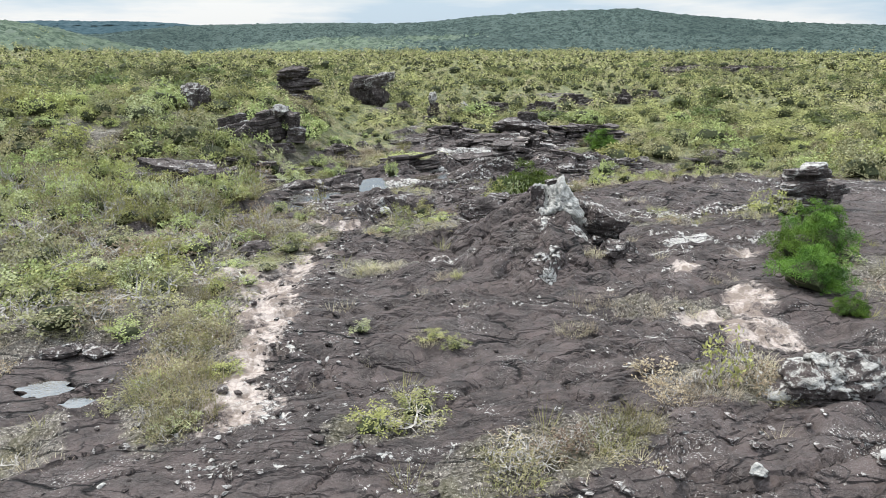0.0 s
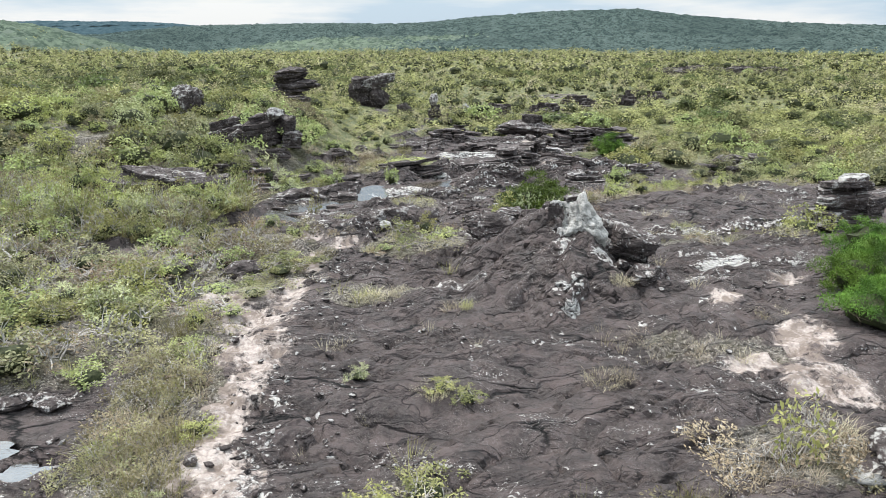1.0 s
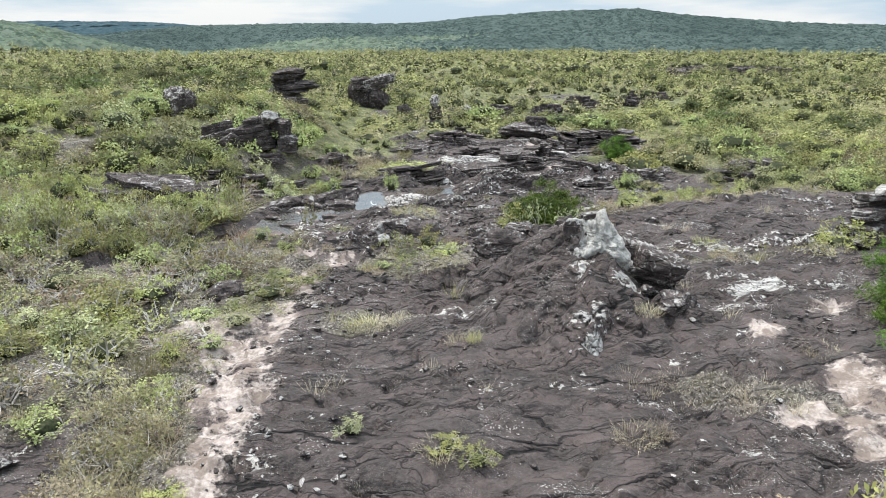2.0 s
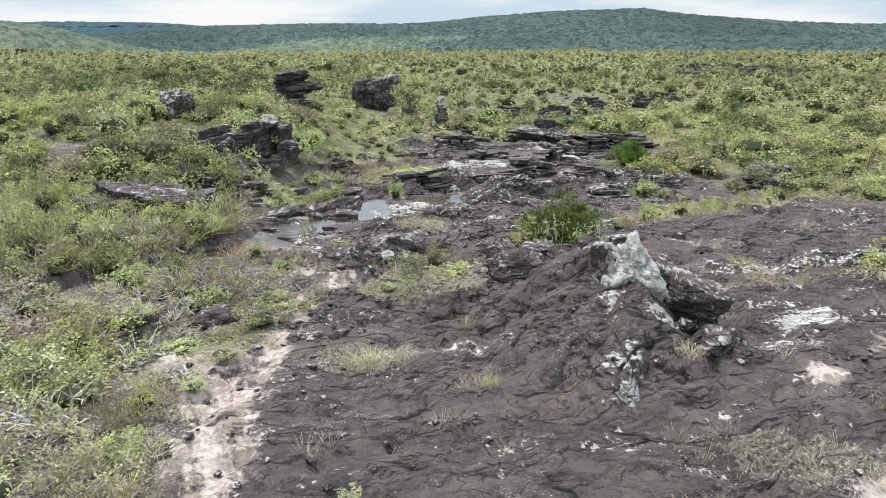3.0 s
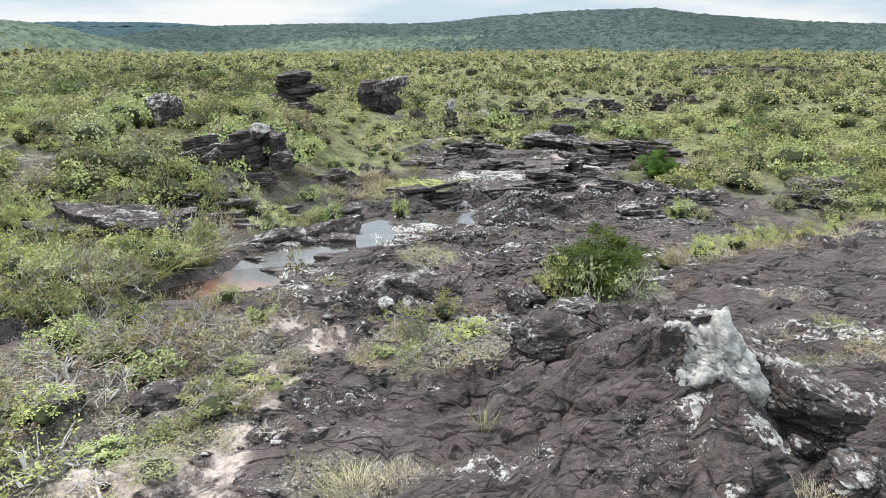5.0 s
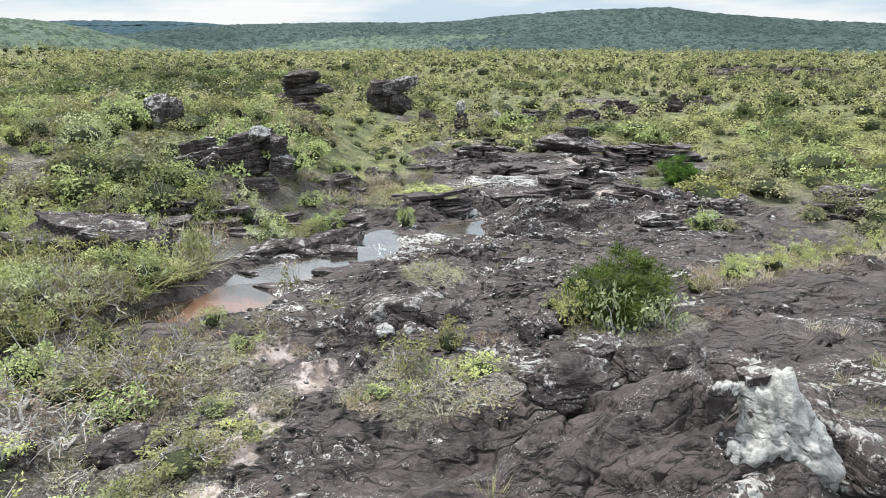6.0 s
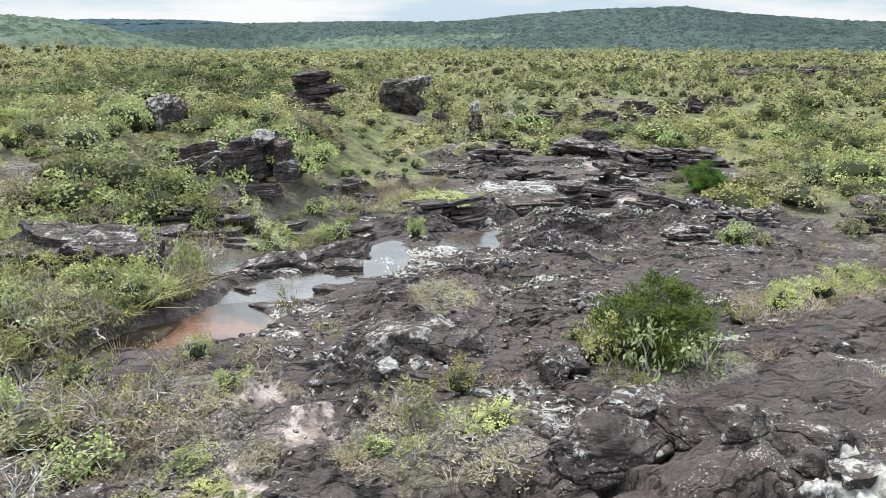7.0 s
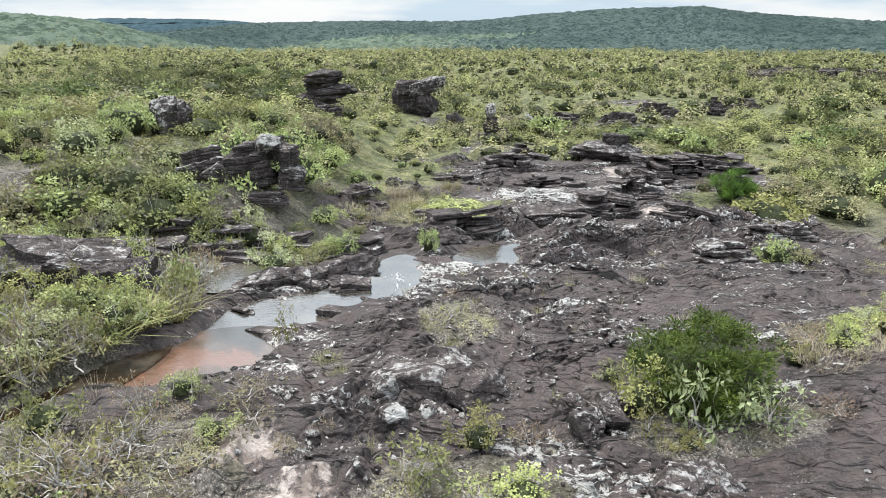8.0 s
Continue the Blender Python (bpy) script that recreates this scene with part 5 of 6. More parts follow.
def plant_meshes(kind, variant):
    """Stem and leaf meshes of one plant of about one metre half-width; shared by its repeats."""
    key = (kind, variant)
    if key in PLANTS:
        return PLANTS[key]
    rng = np.random.default_rng(sum(map(ord, kind)) * 31 + variant)
    if kind == "broad":
        ends = crown_points(rng, 30, 0.9, 0.9, 0.95, 0.25)
        lv, lf = leaf_cloud(rng, ends, 0.17, 30, 0.092, 0.052)
        mat, stem, keep, thick = (M_LEAF, M_LEAF_YELLOW, M_LEAF, M_LEAF_PALE)[variant % 4], M_STEM, 0.9, 1.6
    elif kind == "mid":
        ends = crown_points(rng, 42, 0.95, 0.95, 0.9, 0.15, 0.6)
        lv, lf = leaf_cloud(rng, ends, 0.19, 23, 0.10, 0.062)
        mat, stem, keep, thick = (M_LEAF, M_LEAF_YELLOW, M_LEAF_HEATH, M_LEAF, M_LEAF_PALE)[variant % 5], M_STEM, 0.2, 1.2
    elif kind == "heath":
        ends = crown_points(rng, 42, 0.95, 0.95, 0.75, 0.1, 0.3)
        lv, lf = leaf_cloud(rng, ends, 0.16, 11, 0.12, 0.045, 0.5)
        mat, stem, keep, thick = (M_LEAF_HEATH, M_LEAF_HEATH, M_LEAF_DRY)[variant % 3], M_STEM, 0.7, 1.3
    elif kind == "needle":
        mounds = crown_points(rng, 36, 0.84, 0.84, 0.80, 0.10, 0.55)
        mounds *= (1 + 0.34 * noise3(mounds, 2.0, variant + 4.0))[:, None]
        ends = np.repeat(mounds, 10, axis=0)
        girth = np.repeat(rng.uniform(0.5, 1.35, 36), 10)[:, None]
        puff = rng.normal(size=ends.shape)
        puff[:, 2] = np.abs(puff[:, 2]) * 0.8
        ends = ends + puff / np.linalg.norm(puff, axis=1, keepdims=True) * rng.uniform(0.10, 0.25, (len(ends), 1)) * girth
        lv, lf = leaf_cloud(rng, ends, 0.085, 56, 0.060, 0.0125, 0.3, 0.0)
        mat, stem, keep, thick = M_LEAF_DEEP, M_STEM_DARK, 0.15, 0.8
    elif kind == "dead":
        ends = crown_points(rng, 60, 0.95, 0.95, 0.8, 0.1, 0.5)
        lv, lf = leaf_cloud(rng, ends, 0.1, 3, 0.09, 0.03)
        mat, stem, keep, thick = M_LEAF_DRY, M_STEM, 1.0, 1.6
    elif kind == "bigleaf":
        ends = crown_points(rng, 16, 0.8, 0.8, 0.9, 0.2, 0.5)
        lv, lf = leaf_cloud(rng, ends, 0.17, 14, 0.15, 0.07, 0.1, 0.12)
        mat, stem, keep, thick = (M_LEAF_SILVER, M_LEAF, M_LEAF_YELLOW)[variant % 3], M_STEM, 1.0, 1.3
    elif kind == "twiggy":
        ends = crown_points(rng, 30, 0.95, 0.95, 0.85, 0.2, 0.5)
        lv, lf = leaf_cloud(rng, ends, 0.13, 9, 0.10, 0.045)
        mat, stem, keep, thick = (M_LEAF_YELLOW, M_LEAF_HEATH, M_LEAF_DRY)[variant % 3], M_STEM, 1.0, 2.3
    elif kind == "tree":
        ends = crown_points(rng, 50, 0.95, 0.95, 0.5, 0.5, 0.5)
        lv, lf = leaf_cloud(rng, ends, 0.19, 12, 0.15, 0.10)
        mat, stem, keep, thick = (M_LEAF_TREE, M_LEAF_TREE, M_LEAF)[variant % 3], M_STEM_DARK, 0.2, 2.0
    else:
        raise ValueError(kind)
    # dense crowns get a solid core, its dark colour standing for inner shade
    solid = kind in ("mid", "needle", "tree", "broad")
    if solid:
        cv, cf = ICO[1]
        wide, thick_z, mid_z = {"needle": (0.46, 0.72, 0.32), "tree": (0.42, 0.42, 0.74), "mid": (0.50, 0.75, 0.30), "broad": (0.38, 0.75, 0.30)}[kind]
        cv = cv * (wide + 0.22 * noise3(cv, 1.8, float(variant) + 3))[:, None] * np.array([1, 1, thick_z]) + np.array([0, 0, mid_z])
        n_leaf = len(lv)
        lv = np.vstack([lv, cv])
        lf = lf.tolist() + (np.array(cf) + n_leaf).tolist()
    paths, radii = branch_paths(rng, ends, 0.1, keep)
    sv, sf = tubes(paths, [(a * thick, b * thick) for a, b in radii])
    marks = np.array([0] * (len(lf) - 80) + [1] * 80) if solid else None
    PLANTS[key] = (mesh_of("woody_frame", sv, sf, stem), mesh_of("foliage", lv, lf, mat, False, M_CORE_SHADE if solid else None, marks), mat)
    return PLANTS[key]


WORDS = {
    "broad": ("shrub", "leafy green savanna shrub with grey stems", "shrub"),
    "mid": ("scrub_bush", "rounded green scrub bush with grey twigs", "shrub"),
    "heath": ("heath_shrub", "low wiry olive heath shrub with grey twigs", "shrub"),
    "needle": ("needle_bush", "dense deep green bush of fine needle leaves", "bush"),
    "dead": ("dry_shrub", "bare dry shrub of pale grey twigs", "shrub"),
    "bigleaf": ("broadleaf_shrub", "open shrub with long drooping pale leaves", "shrub"),
    "twiggy": ("twiggy_shrub", "gnarled pale-branched shrub with sparse leaves", "shrub"),
    "tree": ("small_tree", "small savanna tree with a flat dark crown", "tree"),
}


def plant(kind, x, y, half, height, variant=0, turn=0.0, label="", group="", base=None, sink=0.0):
    stems, foliage, _ = plant_meshes(kind, variant)
    name, words, category = WORDS[kind]
    root = new(name)
    root.matrix_basis = pose(x, y, (gz(x, y) if base is None else base) - sink, 0, 0, turn) @ Matrix.Diagonal((half, half, height, 1))
    child("woody_frame", stems, root)
    child("foliage", foliage, root)
    return tagged(root, label or words, category, group)


def blade_mesh(seed, count, spread, height, width, material, lean=0.5):
    rng = np.random.default_rng(seed)
    t = rng.uniform(0, 2 * np.pi, count)
    r = spread * np.sqrt(rng.uniform(0, 1, count))
    p = np.stack([r * np.cos(t), r * np.sin(t), np.full(count, -0.03)], -1)
    out = np.stack([np.cos(t), np.sin(t), np.zeros(count)], -1) + rng.normal(0, 0.8, (count, 3)) * np.array([1, 1, 0])
    h = height * rng.uniform(0.3, 1.15, count)[:, None]
    side = np.cross(out, [0, 0, 1.0])
    side = side / np.maximum(np.linalg.norm(side, axis=1, keepdims=True), 1e-6) * width / 2
    mid = p + np.array([0, 0, 0.62]) * h + out * h * lean * 0.35
    tip = p + np.array([0, 0, 0.92]) * h + out * h * lean
    v = np.stack([p - side, p + side, mid + side * 0.8, tip, mid - side * 0.8], 1).reshape(-1, 3)
    f = [q for k in range(0, 5 * count, 5) for q in ((k, k + 1, k + 2, k + 4), (k + 4, k + 2, k + 3))]
    return mesh_of("blades", v, f, material)


BLADES = {
    "green": [blade_mesh(k, 240, 0.42, 0.40, 0.008, M_BLADE, 0.5) for k in (1, 2)],
    "dry": [blade_mesh(k, 260, 0.45, 0.34, 0.008, M_BLADE_DRY, 0.6) for k in (3, 4)],
    "strap": [blade_mesh(k, 80, 0.22, 0.95, 0.028, M_BLADE, 0.6) for k in (5, 6)],
}
TUFT = {"green": ("grass_tuft", "green tuft of grass on rock", "grass"), "dry": ("grass_tuft", "dry straw-coloured tuft of grass on rock", "grass"),
        "strap": ("strap_leaf_plant", "long arching strap-leaved plant beside the stream", "plant")}


def tuft(kind, x, y, half, height, variant=0, turn=0.0, label=""):
    name, words, category = TUFT[kind]
    root = new(name, BLADES[kind][variant % 2])
    root.matrix_basis = pose(x, y, gz(x, y), 0, 0, turn) @ Matrix.Diagonal((half / 0.45, half / 0.45, height / 0.4 if kind != "strap" else height, 1))
    return tagged(root, label or words, category)


# single plants that stand out
plant("needle", 2.85, 20.9, 1.72, 1.35, 0, 20, "large dense dark green needle-leaved bush on bare rock")
plant("bigleaf", 2.45, 19.75, 0.7, 1.2, 3, 0, "pale-leaved shrub in front of a dark green bush")
plant("bigleaf", 3.35, 19.65, 0.6, 0.65, 6, 40, "low pale-leaved shrub beside a dark green bush")
plant("bigleaf", 1.75, 19.8, 0.35, 0.4, 2, 40, "bright yellow-green seedling shrub on rock")
plant("heath", 4.35, 20.1, 0.42, 0.34, 2, 40, "dry reddish-brown shrub on bare rock")
plant("needle", 7.0, 11.3, 0.95, 0.85, 1, 60, "feathery bright green bush beside white sand")
plant("needle", 7.7, 12.9, 0.85, 0.95, 0, 130, "feathery green bush at the edge of the slab")
plant("needle", 8.6, 13.6, 1.0, 1.1, 1, 200, "feathery green bush at the edge of the slab")
plant("needle", 9.4, 15.3, 0.9, 0.9, 2, 250, "feathery green bush at the edge of the slab")
plant("needle", 7.2, 10.2, 0.4, 0.4, 0, 100, "small feathery green bush on sandy rock")
plant("broad", 9.3, 17.4, 0.85, 0.7, 1, 20, "rounded yellow-green shrub on bare rock")
plant("heath", 8.4, 16.9, 0.6, 0.35, 0, 20)
plant("needle", 9.85, 40.3, 1.35, 1.45, 1, 10, "dark domed bush beside rock ledges")
plant("mid", 12.0, 40.0, 1.3, 1.0, 2, 10, "pale olive rounded bush")
plant("mid", -2.2, 37.0, 1.5, 0.55, 1, 30, "bright yellow-green spreading shrub on a ledge")
plant("broad", -2.6, 31.3, 0.55, 0.85, 2, 80, "dark green shrub rooted beside the pools")
plant("bigleaf", -4.65, 23.3, 0.36, 0.75, 2, 0, "slender young tree with yellow-green tips by the water")
plant("bigleaf", -7.8, 25.1, 0.7, 1.4, 1, 33, "bright green leafy shrub at the water's edge")
plant("bigleaf", 3.95, 7.75, 0.5, 0.75, 2, 0, "yellow-leaved young plant among dry twigs")
plant("bigleaf", -1.45, 18.6, 0.6, 0.5, 1, 50, "bright green low shrub on rocky soil")
plant("bigleaf", -0.7, 18.2, 0.6, 0.45, 4, 10, "bright green low shrub on rocky soil")
plant("broad", -0.65, 19.5, 0.5, 0.5, 5, 90, "yellow-green low shrub on rocky soil")
plant("bigleaf", -1.2, 17.4, 0.45, 0.4, 1, 160, "bright green low shrub on rocky soil")
for hx, hy, hw, hh, hv in ((-11.8, 24.2, 0.8, 0.8, 0), (-10.6, 24.3, 0.75, 0.7, 1), (-9.6, 24.0, 0.7, 0.75, 5), (-12.6, 24.8, 0.8, 0.9, 4), (-8.7, 24.4, 0.6, 0.7, 1), (-8.3, 26.0, 0.6, 0.8, 0), (-10.2, 26.9, 0.8, 0.9, 5)):
    plant("broad", hx, hy, hw, hh, hv, hx * 80, "leafy green shrub crowding a dark rock slab")
plant("broad", 1.75, 20.3, 0.6, 0.7, 1, 70, "yellow-green shrub against a dark green bush")
plant("heath", 0.1, 19.7, 0.4, 0.4, 2, 0)
plant("broad", -4.05, 15.9, 0.75, 0.4, 0, 200, "spreading bright green mat shrub beside sand")
plant("broad", -4.6, 15.2, 0.6, 0.35, 8, 20, "spreading bright green mat shrub beside sand")
plant("broad", -0.9, 7.15, 0.5, 0.28, 1, 0, "sprawling bright green creeper on bare rock")
plant("broad", -0.3, 7.5, 0.5, 0.22, 4, 50, "sprawling bright green creeper on bare rock")
plant("broad", 0.2, 9.6, 0.32, 0.16, 0, 50, "small green cushion plant in a rock crack")
plant("broad", -0.15, 9.75, 0.3, 0.12, 5, 120, "small green cushion plant in a rock crack")
plant("broad", -4.9, 12.7, 0.42, 0.45, 5, 10, "olive yellow-green low shrub on sand")
plant("broad", -6.5, 14.1, 0.5, 0.4, 1, 99, "bright green low shrub on sandy heath")
plant("broad", -1.45, 10.3, 0.25, 0.2, 3, 99, "small grey-green cushion plant on rock")
for hx, hy, hw, hh, hv in ((-4.9, 11.4, 0.65, 0.55, 0), (-4.4, 10.5, 0.7, 0.6, 1), (-4.2, 9.6, 0.7, 0.65, 3), (-3.95, 8.7, 0.6, 0.55, 4), (-3.7, 7.8, 0.5, 0.4, 0), (-4.6, 8.9, 0.5, 0.5, 2), (-4.8, 10.0, 0.55, 0.45, 6), (-3.6, 7.2, 0.4, 0.35, 1)):
    plant("heath", hx, hy, hw, hh, hv, hx * 90)
rng_h = np.random.default_rng(33)
for k in range(34):
    hy = float(rng_h.uniform(7.6, 12.6))
    hx = -4.45 - 0.16 * (hy - 9.5) + float(rng_h.uniform(-0.75, 0.7))
    size = float(rng_h.uniform(0.28, 0.5))
    if k % 3 == 2:
        tuft("dry" if k % 2 else "green", hx, hy, size, 0.34, k, k * 47.0)
    else:
        plant("heath" if k % 6 else "twiggy", hx, hy, size, size * 0.85, k % 9, k * 67.0)
for hx, hy, hw, hh, hv in ((-5.2, 18.6, 0.75, 0.5, 0), (-4.7, 17.9, 0.7, 0.45, 1), (-5.6, 17.7, 0.7, 0.5, 3), (-6.2, 18.5, 0.7, 0.55, 4), (-4.4, 18.8, 0.5, 0.35, 2), (-5.9, 19.4, 0.6, 0.5, 0), (-3.35, 19.2, 0.28, 0.35, 2), (-3.0, 19.9, 0.25, 0.3, 5)):
    plant("heath", hx, hy, hw, hh, hv, hx * 70)
for hx, hy, hw, hv in ((0.7, 6.0, 0.45, 0), (1.1, 6.15, 0.45, 1), (1.5, 6.4, 0.45, 2), (1.9, 6.65, 0.4, 3), (2.3, 6.9, 0.4, 0), (3.0, 7.4, 0.45, 2), (3.5, 7.5, 0.45, 5), (4.3, 7.6, 0.5, 2), (4.4, 8.3, 0.4, 1)):
    plant("heath" if hv % 2 == 0 else "dead", hx, hy, hw, 0.34, hv, hx * 130)
    tuft("dry" if hv % 3 else "green", hx + 0.15, hy - 0.12, 0.3, 0.22, hv, hx * 77)
for hx, hy, hw, hk in ((4.15, 10.6, 0.42, "dry"), (4.5, 10.5, 0.3, "dry"), (3.3, 11.35, 0.38, "dry"), (2.2, 9.85, 0.35, "dry"), (2.5, 9.9, 0.25, "dry"), (5.7, 11.95, 0.35, "dry"),
                       (-1.6, 14.0, 0.4, "dry"), (-1.9, 14.4, 0.35, "green"), (-1.1, 14.2, 0.3, "dry"), (0.1, 12.9, 0.35, "dry"), (0.3, 12.8, 0.2, "green"), (3.3, 13.0, 0.3, "dry"),
                       (-0.3, 9.65, 0.3, "dry"), (-3.6, 22.4, 0.35, "green"), (-5.25, 23.2, 0.4, "green"), (-3.1, 21.5, 0.28, "green"), (3.9, 17.4, 0.3, "green"),
                       (4.9, 17.6, 0.35, "dry"), (5.6, 17.8, 0.3, "dry"), (6.3, 18.0, 0.4, "green"), (-7.3, 28.6, 0.6, "green"), (-6.7, 29.2, 0.7, "green"), (-7.0, 29.9, 0.6, "dry")):
    tuft(hk, hx, hy, hw * 0.75, 0.17, int(hx * 10), hx * 50)
for hx, hy, hh in ((-9.5, 21.9, 0.8), (-11.8, 21.7, 0.8), (-12.9, 22.6, 0.8), (-7.9, 23.6, 0.6)):
    tuft("strap", hx, hy, 0.5, hh, int(hx * 10), hx * 60)
for k in range(15):
    sx = 4.6 + 0.42 * k
    sy = 21.9 + 0.27 * k + 0.35 * math.sin(k * 2.1)
    plant(("broad", "heath", "broad")[k % 3], sx, sy, 0.42 + 0.1 * (k % 2), 0.34 + 0.08 * (k % 3), 1 + 4 * (k % 2), k * 57)
    tuft("dry", sx + 0.3, sy - 0.35, 0.4, 0.3, k, k * 40)


# tall brown grass beyond the pools
rng_g = np.random.default_rng(52)
for k in range(46):
    tuft("dry" if k % 4 else "green", float(rng_g.normal(-4.9, 1.1)), float(rng_g.normal(38.2, 1.3)), float(rng_g.uniform(0.5, 0.8)), float(rng_g.uniform(0.4, 0.6)), k, k * 71.0, "tall dry brown grass between rock ledges")


# low heath at the foot of the layered boulder and on the slope beside it
for k in range(26):
    hx, hy = (float(rng_g.normal(-10.2, 1.2)), float(rng_g.uniform(31.6, 33.2))) if k % 2 else (float(rng_g.normal(-6.3, 1.0)), float(rng_g.uniform(32.0, 42.0)))
    size = float(rng_g.uniform(0.18, 0.34) if k % 2 else rng_g.uniform(0.3, 0.55))
    plant(("heath", "broad", "twiggy")[k % 3], hx, hy, size, size * 0.8, k % 8, k * 59.0)
# growth that hangs from the far bank of the stream
for k in range(22):
    q_t = k / 21
    hx, hy = -7.5 - 2.2 * q_t + float(rng_g.uniform(-0.35, 0.1)), 24.4 - 4.6 * q_t + float(rng_g.uniform(-0.2, 0.2))
    if in_water(hx, hy, -0.1):
        continue
    if k % 3 == 0:
        tuft("strap", hx, hy, 0.45, 0.6, k, k * 83.0)
    else:
        plant("twiggy" if k % 3 == 1 else "broad", hx - 0.15, hy, 0.5, 0.5, k % 8, k * 61.0, "low shrub leaning over the stream")


# thicket that hangs over the stream bank
rng_t = np.random.default_rng(91)
BANK = ((-13.5, 15.4), (-12.3, 16.4), (-11.1, 17.5), (-10.2, 18.6), (-9.7, 20.0), (-9.4, 21.3), (-8.6, 22.4), (-8.1, 23.6), (-7.5, 24.6), (-7.0, 25.4))
for k in range(96):
    q_t = rng_t.uniform(0, len(BANK) - 1.001)
    (ax, ay), (bx, by) = BANK[int(q_t)], BANK[int(q_t) + 1]
    f_t = q_t - int(q_t)
    tx = ax + (bx - ax) * f_t + float(rng_t.uniform(-1.6, 0.0))
    ty = ay + (by - ay) * f_t + float(rng_t.uniform(-0.4, 0.5))
    if in_water(tx, ty, 0.05) or in_water(tx - 0.4, ty + 0.5, 0.1):
        continue
    size = float(rng_t.uniform(0.45, 0.85))
    plant(("twiggy", "dead", "twiggy", "dead", "broad")[k % 5], tx, ty, size, size * float(rng_t.uniform(0.6, 0.95)), int(rng_t.integers(0, 9)), float(rng_t.uniform(0, 360)), "gnarled pale-stemmed shrub overhanging the stream bank" if k % 5 in (0, 2) else "", "shrubs of the stream bank")
for hx, hy, hh in ((-8.3, 22.9, 0.6), (-10.4, 20.9, 0.8), (-11.4, 23.4, 0.7)):
    tuft("strap", hx, hy, 0.55, hh, int(hx * 10), hx * 60)


def dry_branch(x, y, length, turn, seed, label):
    """A gnarled dead branch lying on the ground: one bent limb with crooked arms."""
    g = np.random.default_rng(seed)
    pts = [np.array([0.0, 0.0, 0.05])]
    for step in range(8):
        pts.append(pts[-1] + np.array([length / 8, 0, 0]) + g.normal(0, length * 0.05, 3) * np.array([0.5, 1, 0.8]))
        pts[-1][2] = max(0.03, pts[-1][2])
    paths, radii = [pts], [(0.035, 0.014)]
    for arm in range(5):
        o = pts[1 + arm]
        out = np.array([g.uniform(0.2, 0.5), g.choice([-1, 1]) * g.uniform(0.4, 0.9), g.uniform(0.1, 0.6)]) * length * 0.32
        paths.append([o, o + out * 0.5 + g.normal(0, 0.04, 3), o + out + g.normal(0, 0.06, 3)])
        radii.append((0.02, 0.006))
    v, f = tubes(paths, radii, 5)
    ob = new("dry_branch", mesh_of("dry_branch", v, f, M_STEM, True))
    ob.matrix_basis = pose(x, y, gz(x, y), 0, 0, turn)
    return tagged(ob, label, "branch")


for hx, hy, hl, ht in ((-7.9, 10.9, 1.3, 20), (-7.2, 11.5, 1.0, 70), (-6.3, 11.95, 0.7, -10), (-8.6, 11.4, 1.1, 130), (-2.55, 26.2, 0.5, 120), (-7.4, 14.4, 0.9, 40), (-8.8, 22.1, 1.0, -20)):
    dry_branch(hx, hy, hl, ht, int(hx * -37), "pale gnarled dead branch lying among shrubs")


# scrub in the plan: nearer bushes one by one, the rest as one spread
rng = np.random.default_rng(11)


def spots(x0, x1, y0, y1, gap):
    gx, gy = np.meshgrid(np.arange(x0, x1, gap), np.arange(y0, y1, gap))
    p = np.stack([gx.ravel(), gy.ravel()], -1) + rng.uniform(-0.48, 0.48, (gx.size, 2)) * gap
    return p[np.abs(p[:, 0]) < 0.74 * (p[:, 1] + 2) + 1.5]


def undergrowth(kind, variants, points, halves, heights, label):
    """The rest of the shrubs, past those that stand one by one."""
    n = len(points)
    which = rng.integers(0, len(variants), n)
    for k, var in enumerate(variants):
        sel = which == k
        if not sel.any():
            continue
        stems, foliage, mat = plant_meshes(kind, var)
        for me in (stems, foliage):
            tv = np.array([q.co[:] for q in me.vertices])
            tf = np.array([list(q.vertices) for q in me.polygons if len(q.vertices) == 4])
            spread("undergrowth", points[sel], halves[sel], heights[sel], [(tv, tf)], me.materials[0], label, "undergrowth", 0.03)


p_near = spots(-23, 24, 5.5, 31, 0.70)
v_near = cover(p_near[:, 0], p_near[:, 1])[3]
soil_near = cover(p_near[:, 0], p_near[:, 1])[1]
keep = rng.uniform(size=len(p_near)) < np.maximum(v_near * 0.95, (soil_near - 0.55) * 0.7)
keep &= np.array([not in_water(a, b, 0.1) and not in_water(a - 0.4, b + 0.5, 0.4) for a, b in p_near])
p_near = p_near[keep]
p_near = p_near[np.argsort(p_near[:, 1] + 0.35 * np.abs(p_near[:, 0]))]
big = (p_near[:, 1] > 18.5) & (p_near[:, 0] < -6) | (p_near[:, 1] > 11.0) & (p_near[:, 0] < -5.6)
half = rng.uniform(0.42, 0.85, len(p_near)) * np.where(big, 1.2, 0.72)
tall = half * np.where(big, rng.uniform(0.8, 1.4, len(p_near)), rng.uniform(0.5, 0.9, len(p_near))) * np.where(p_near[:, 1] < 18.5, 0.62, 1.0)
dice = rng.uniform(size=len(p_near))
kinds = np.where(dice < np.where(big, 0.42, 0.2), "broad", np.where(dice < np.where(big, 0.56, 0.74), "heath", np.where(dice < 0.94, "twiggy", "dead")))
made = {"broad": 0, "heath": 0, "dead": 0, "twiggy": 0}
late = []
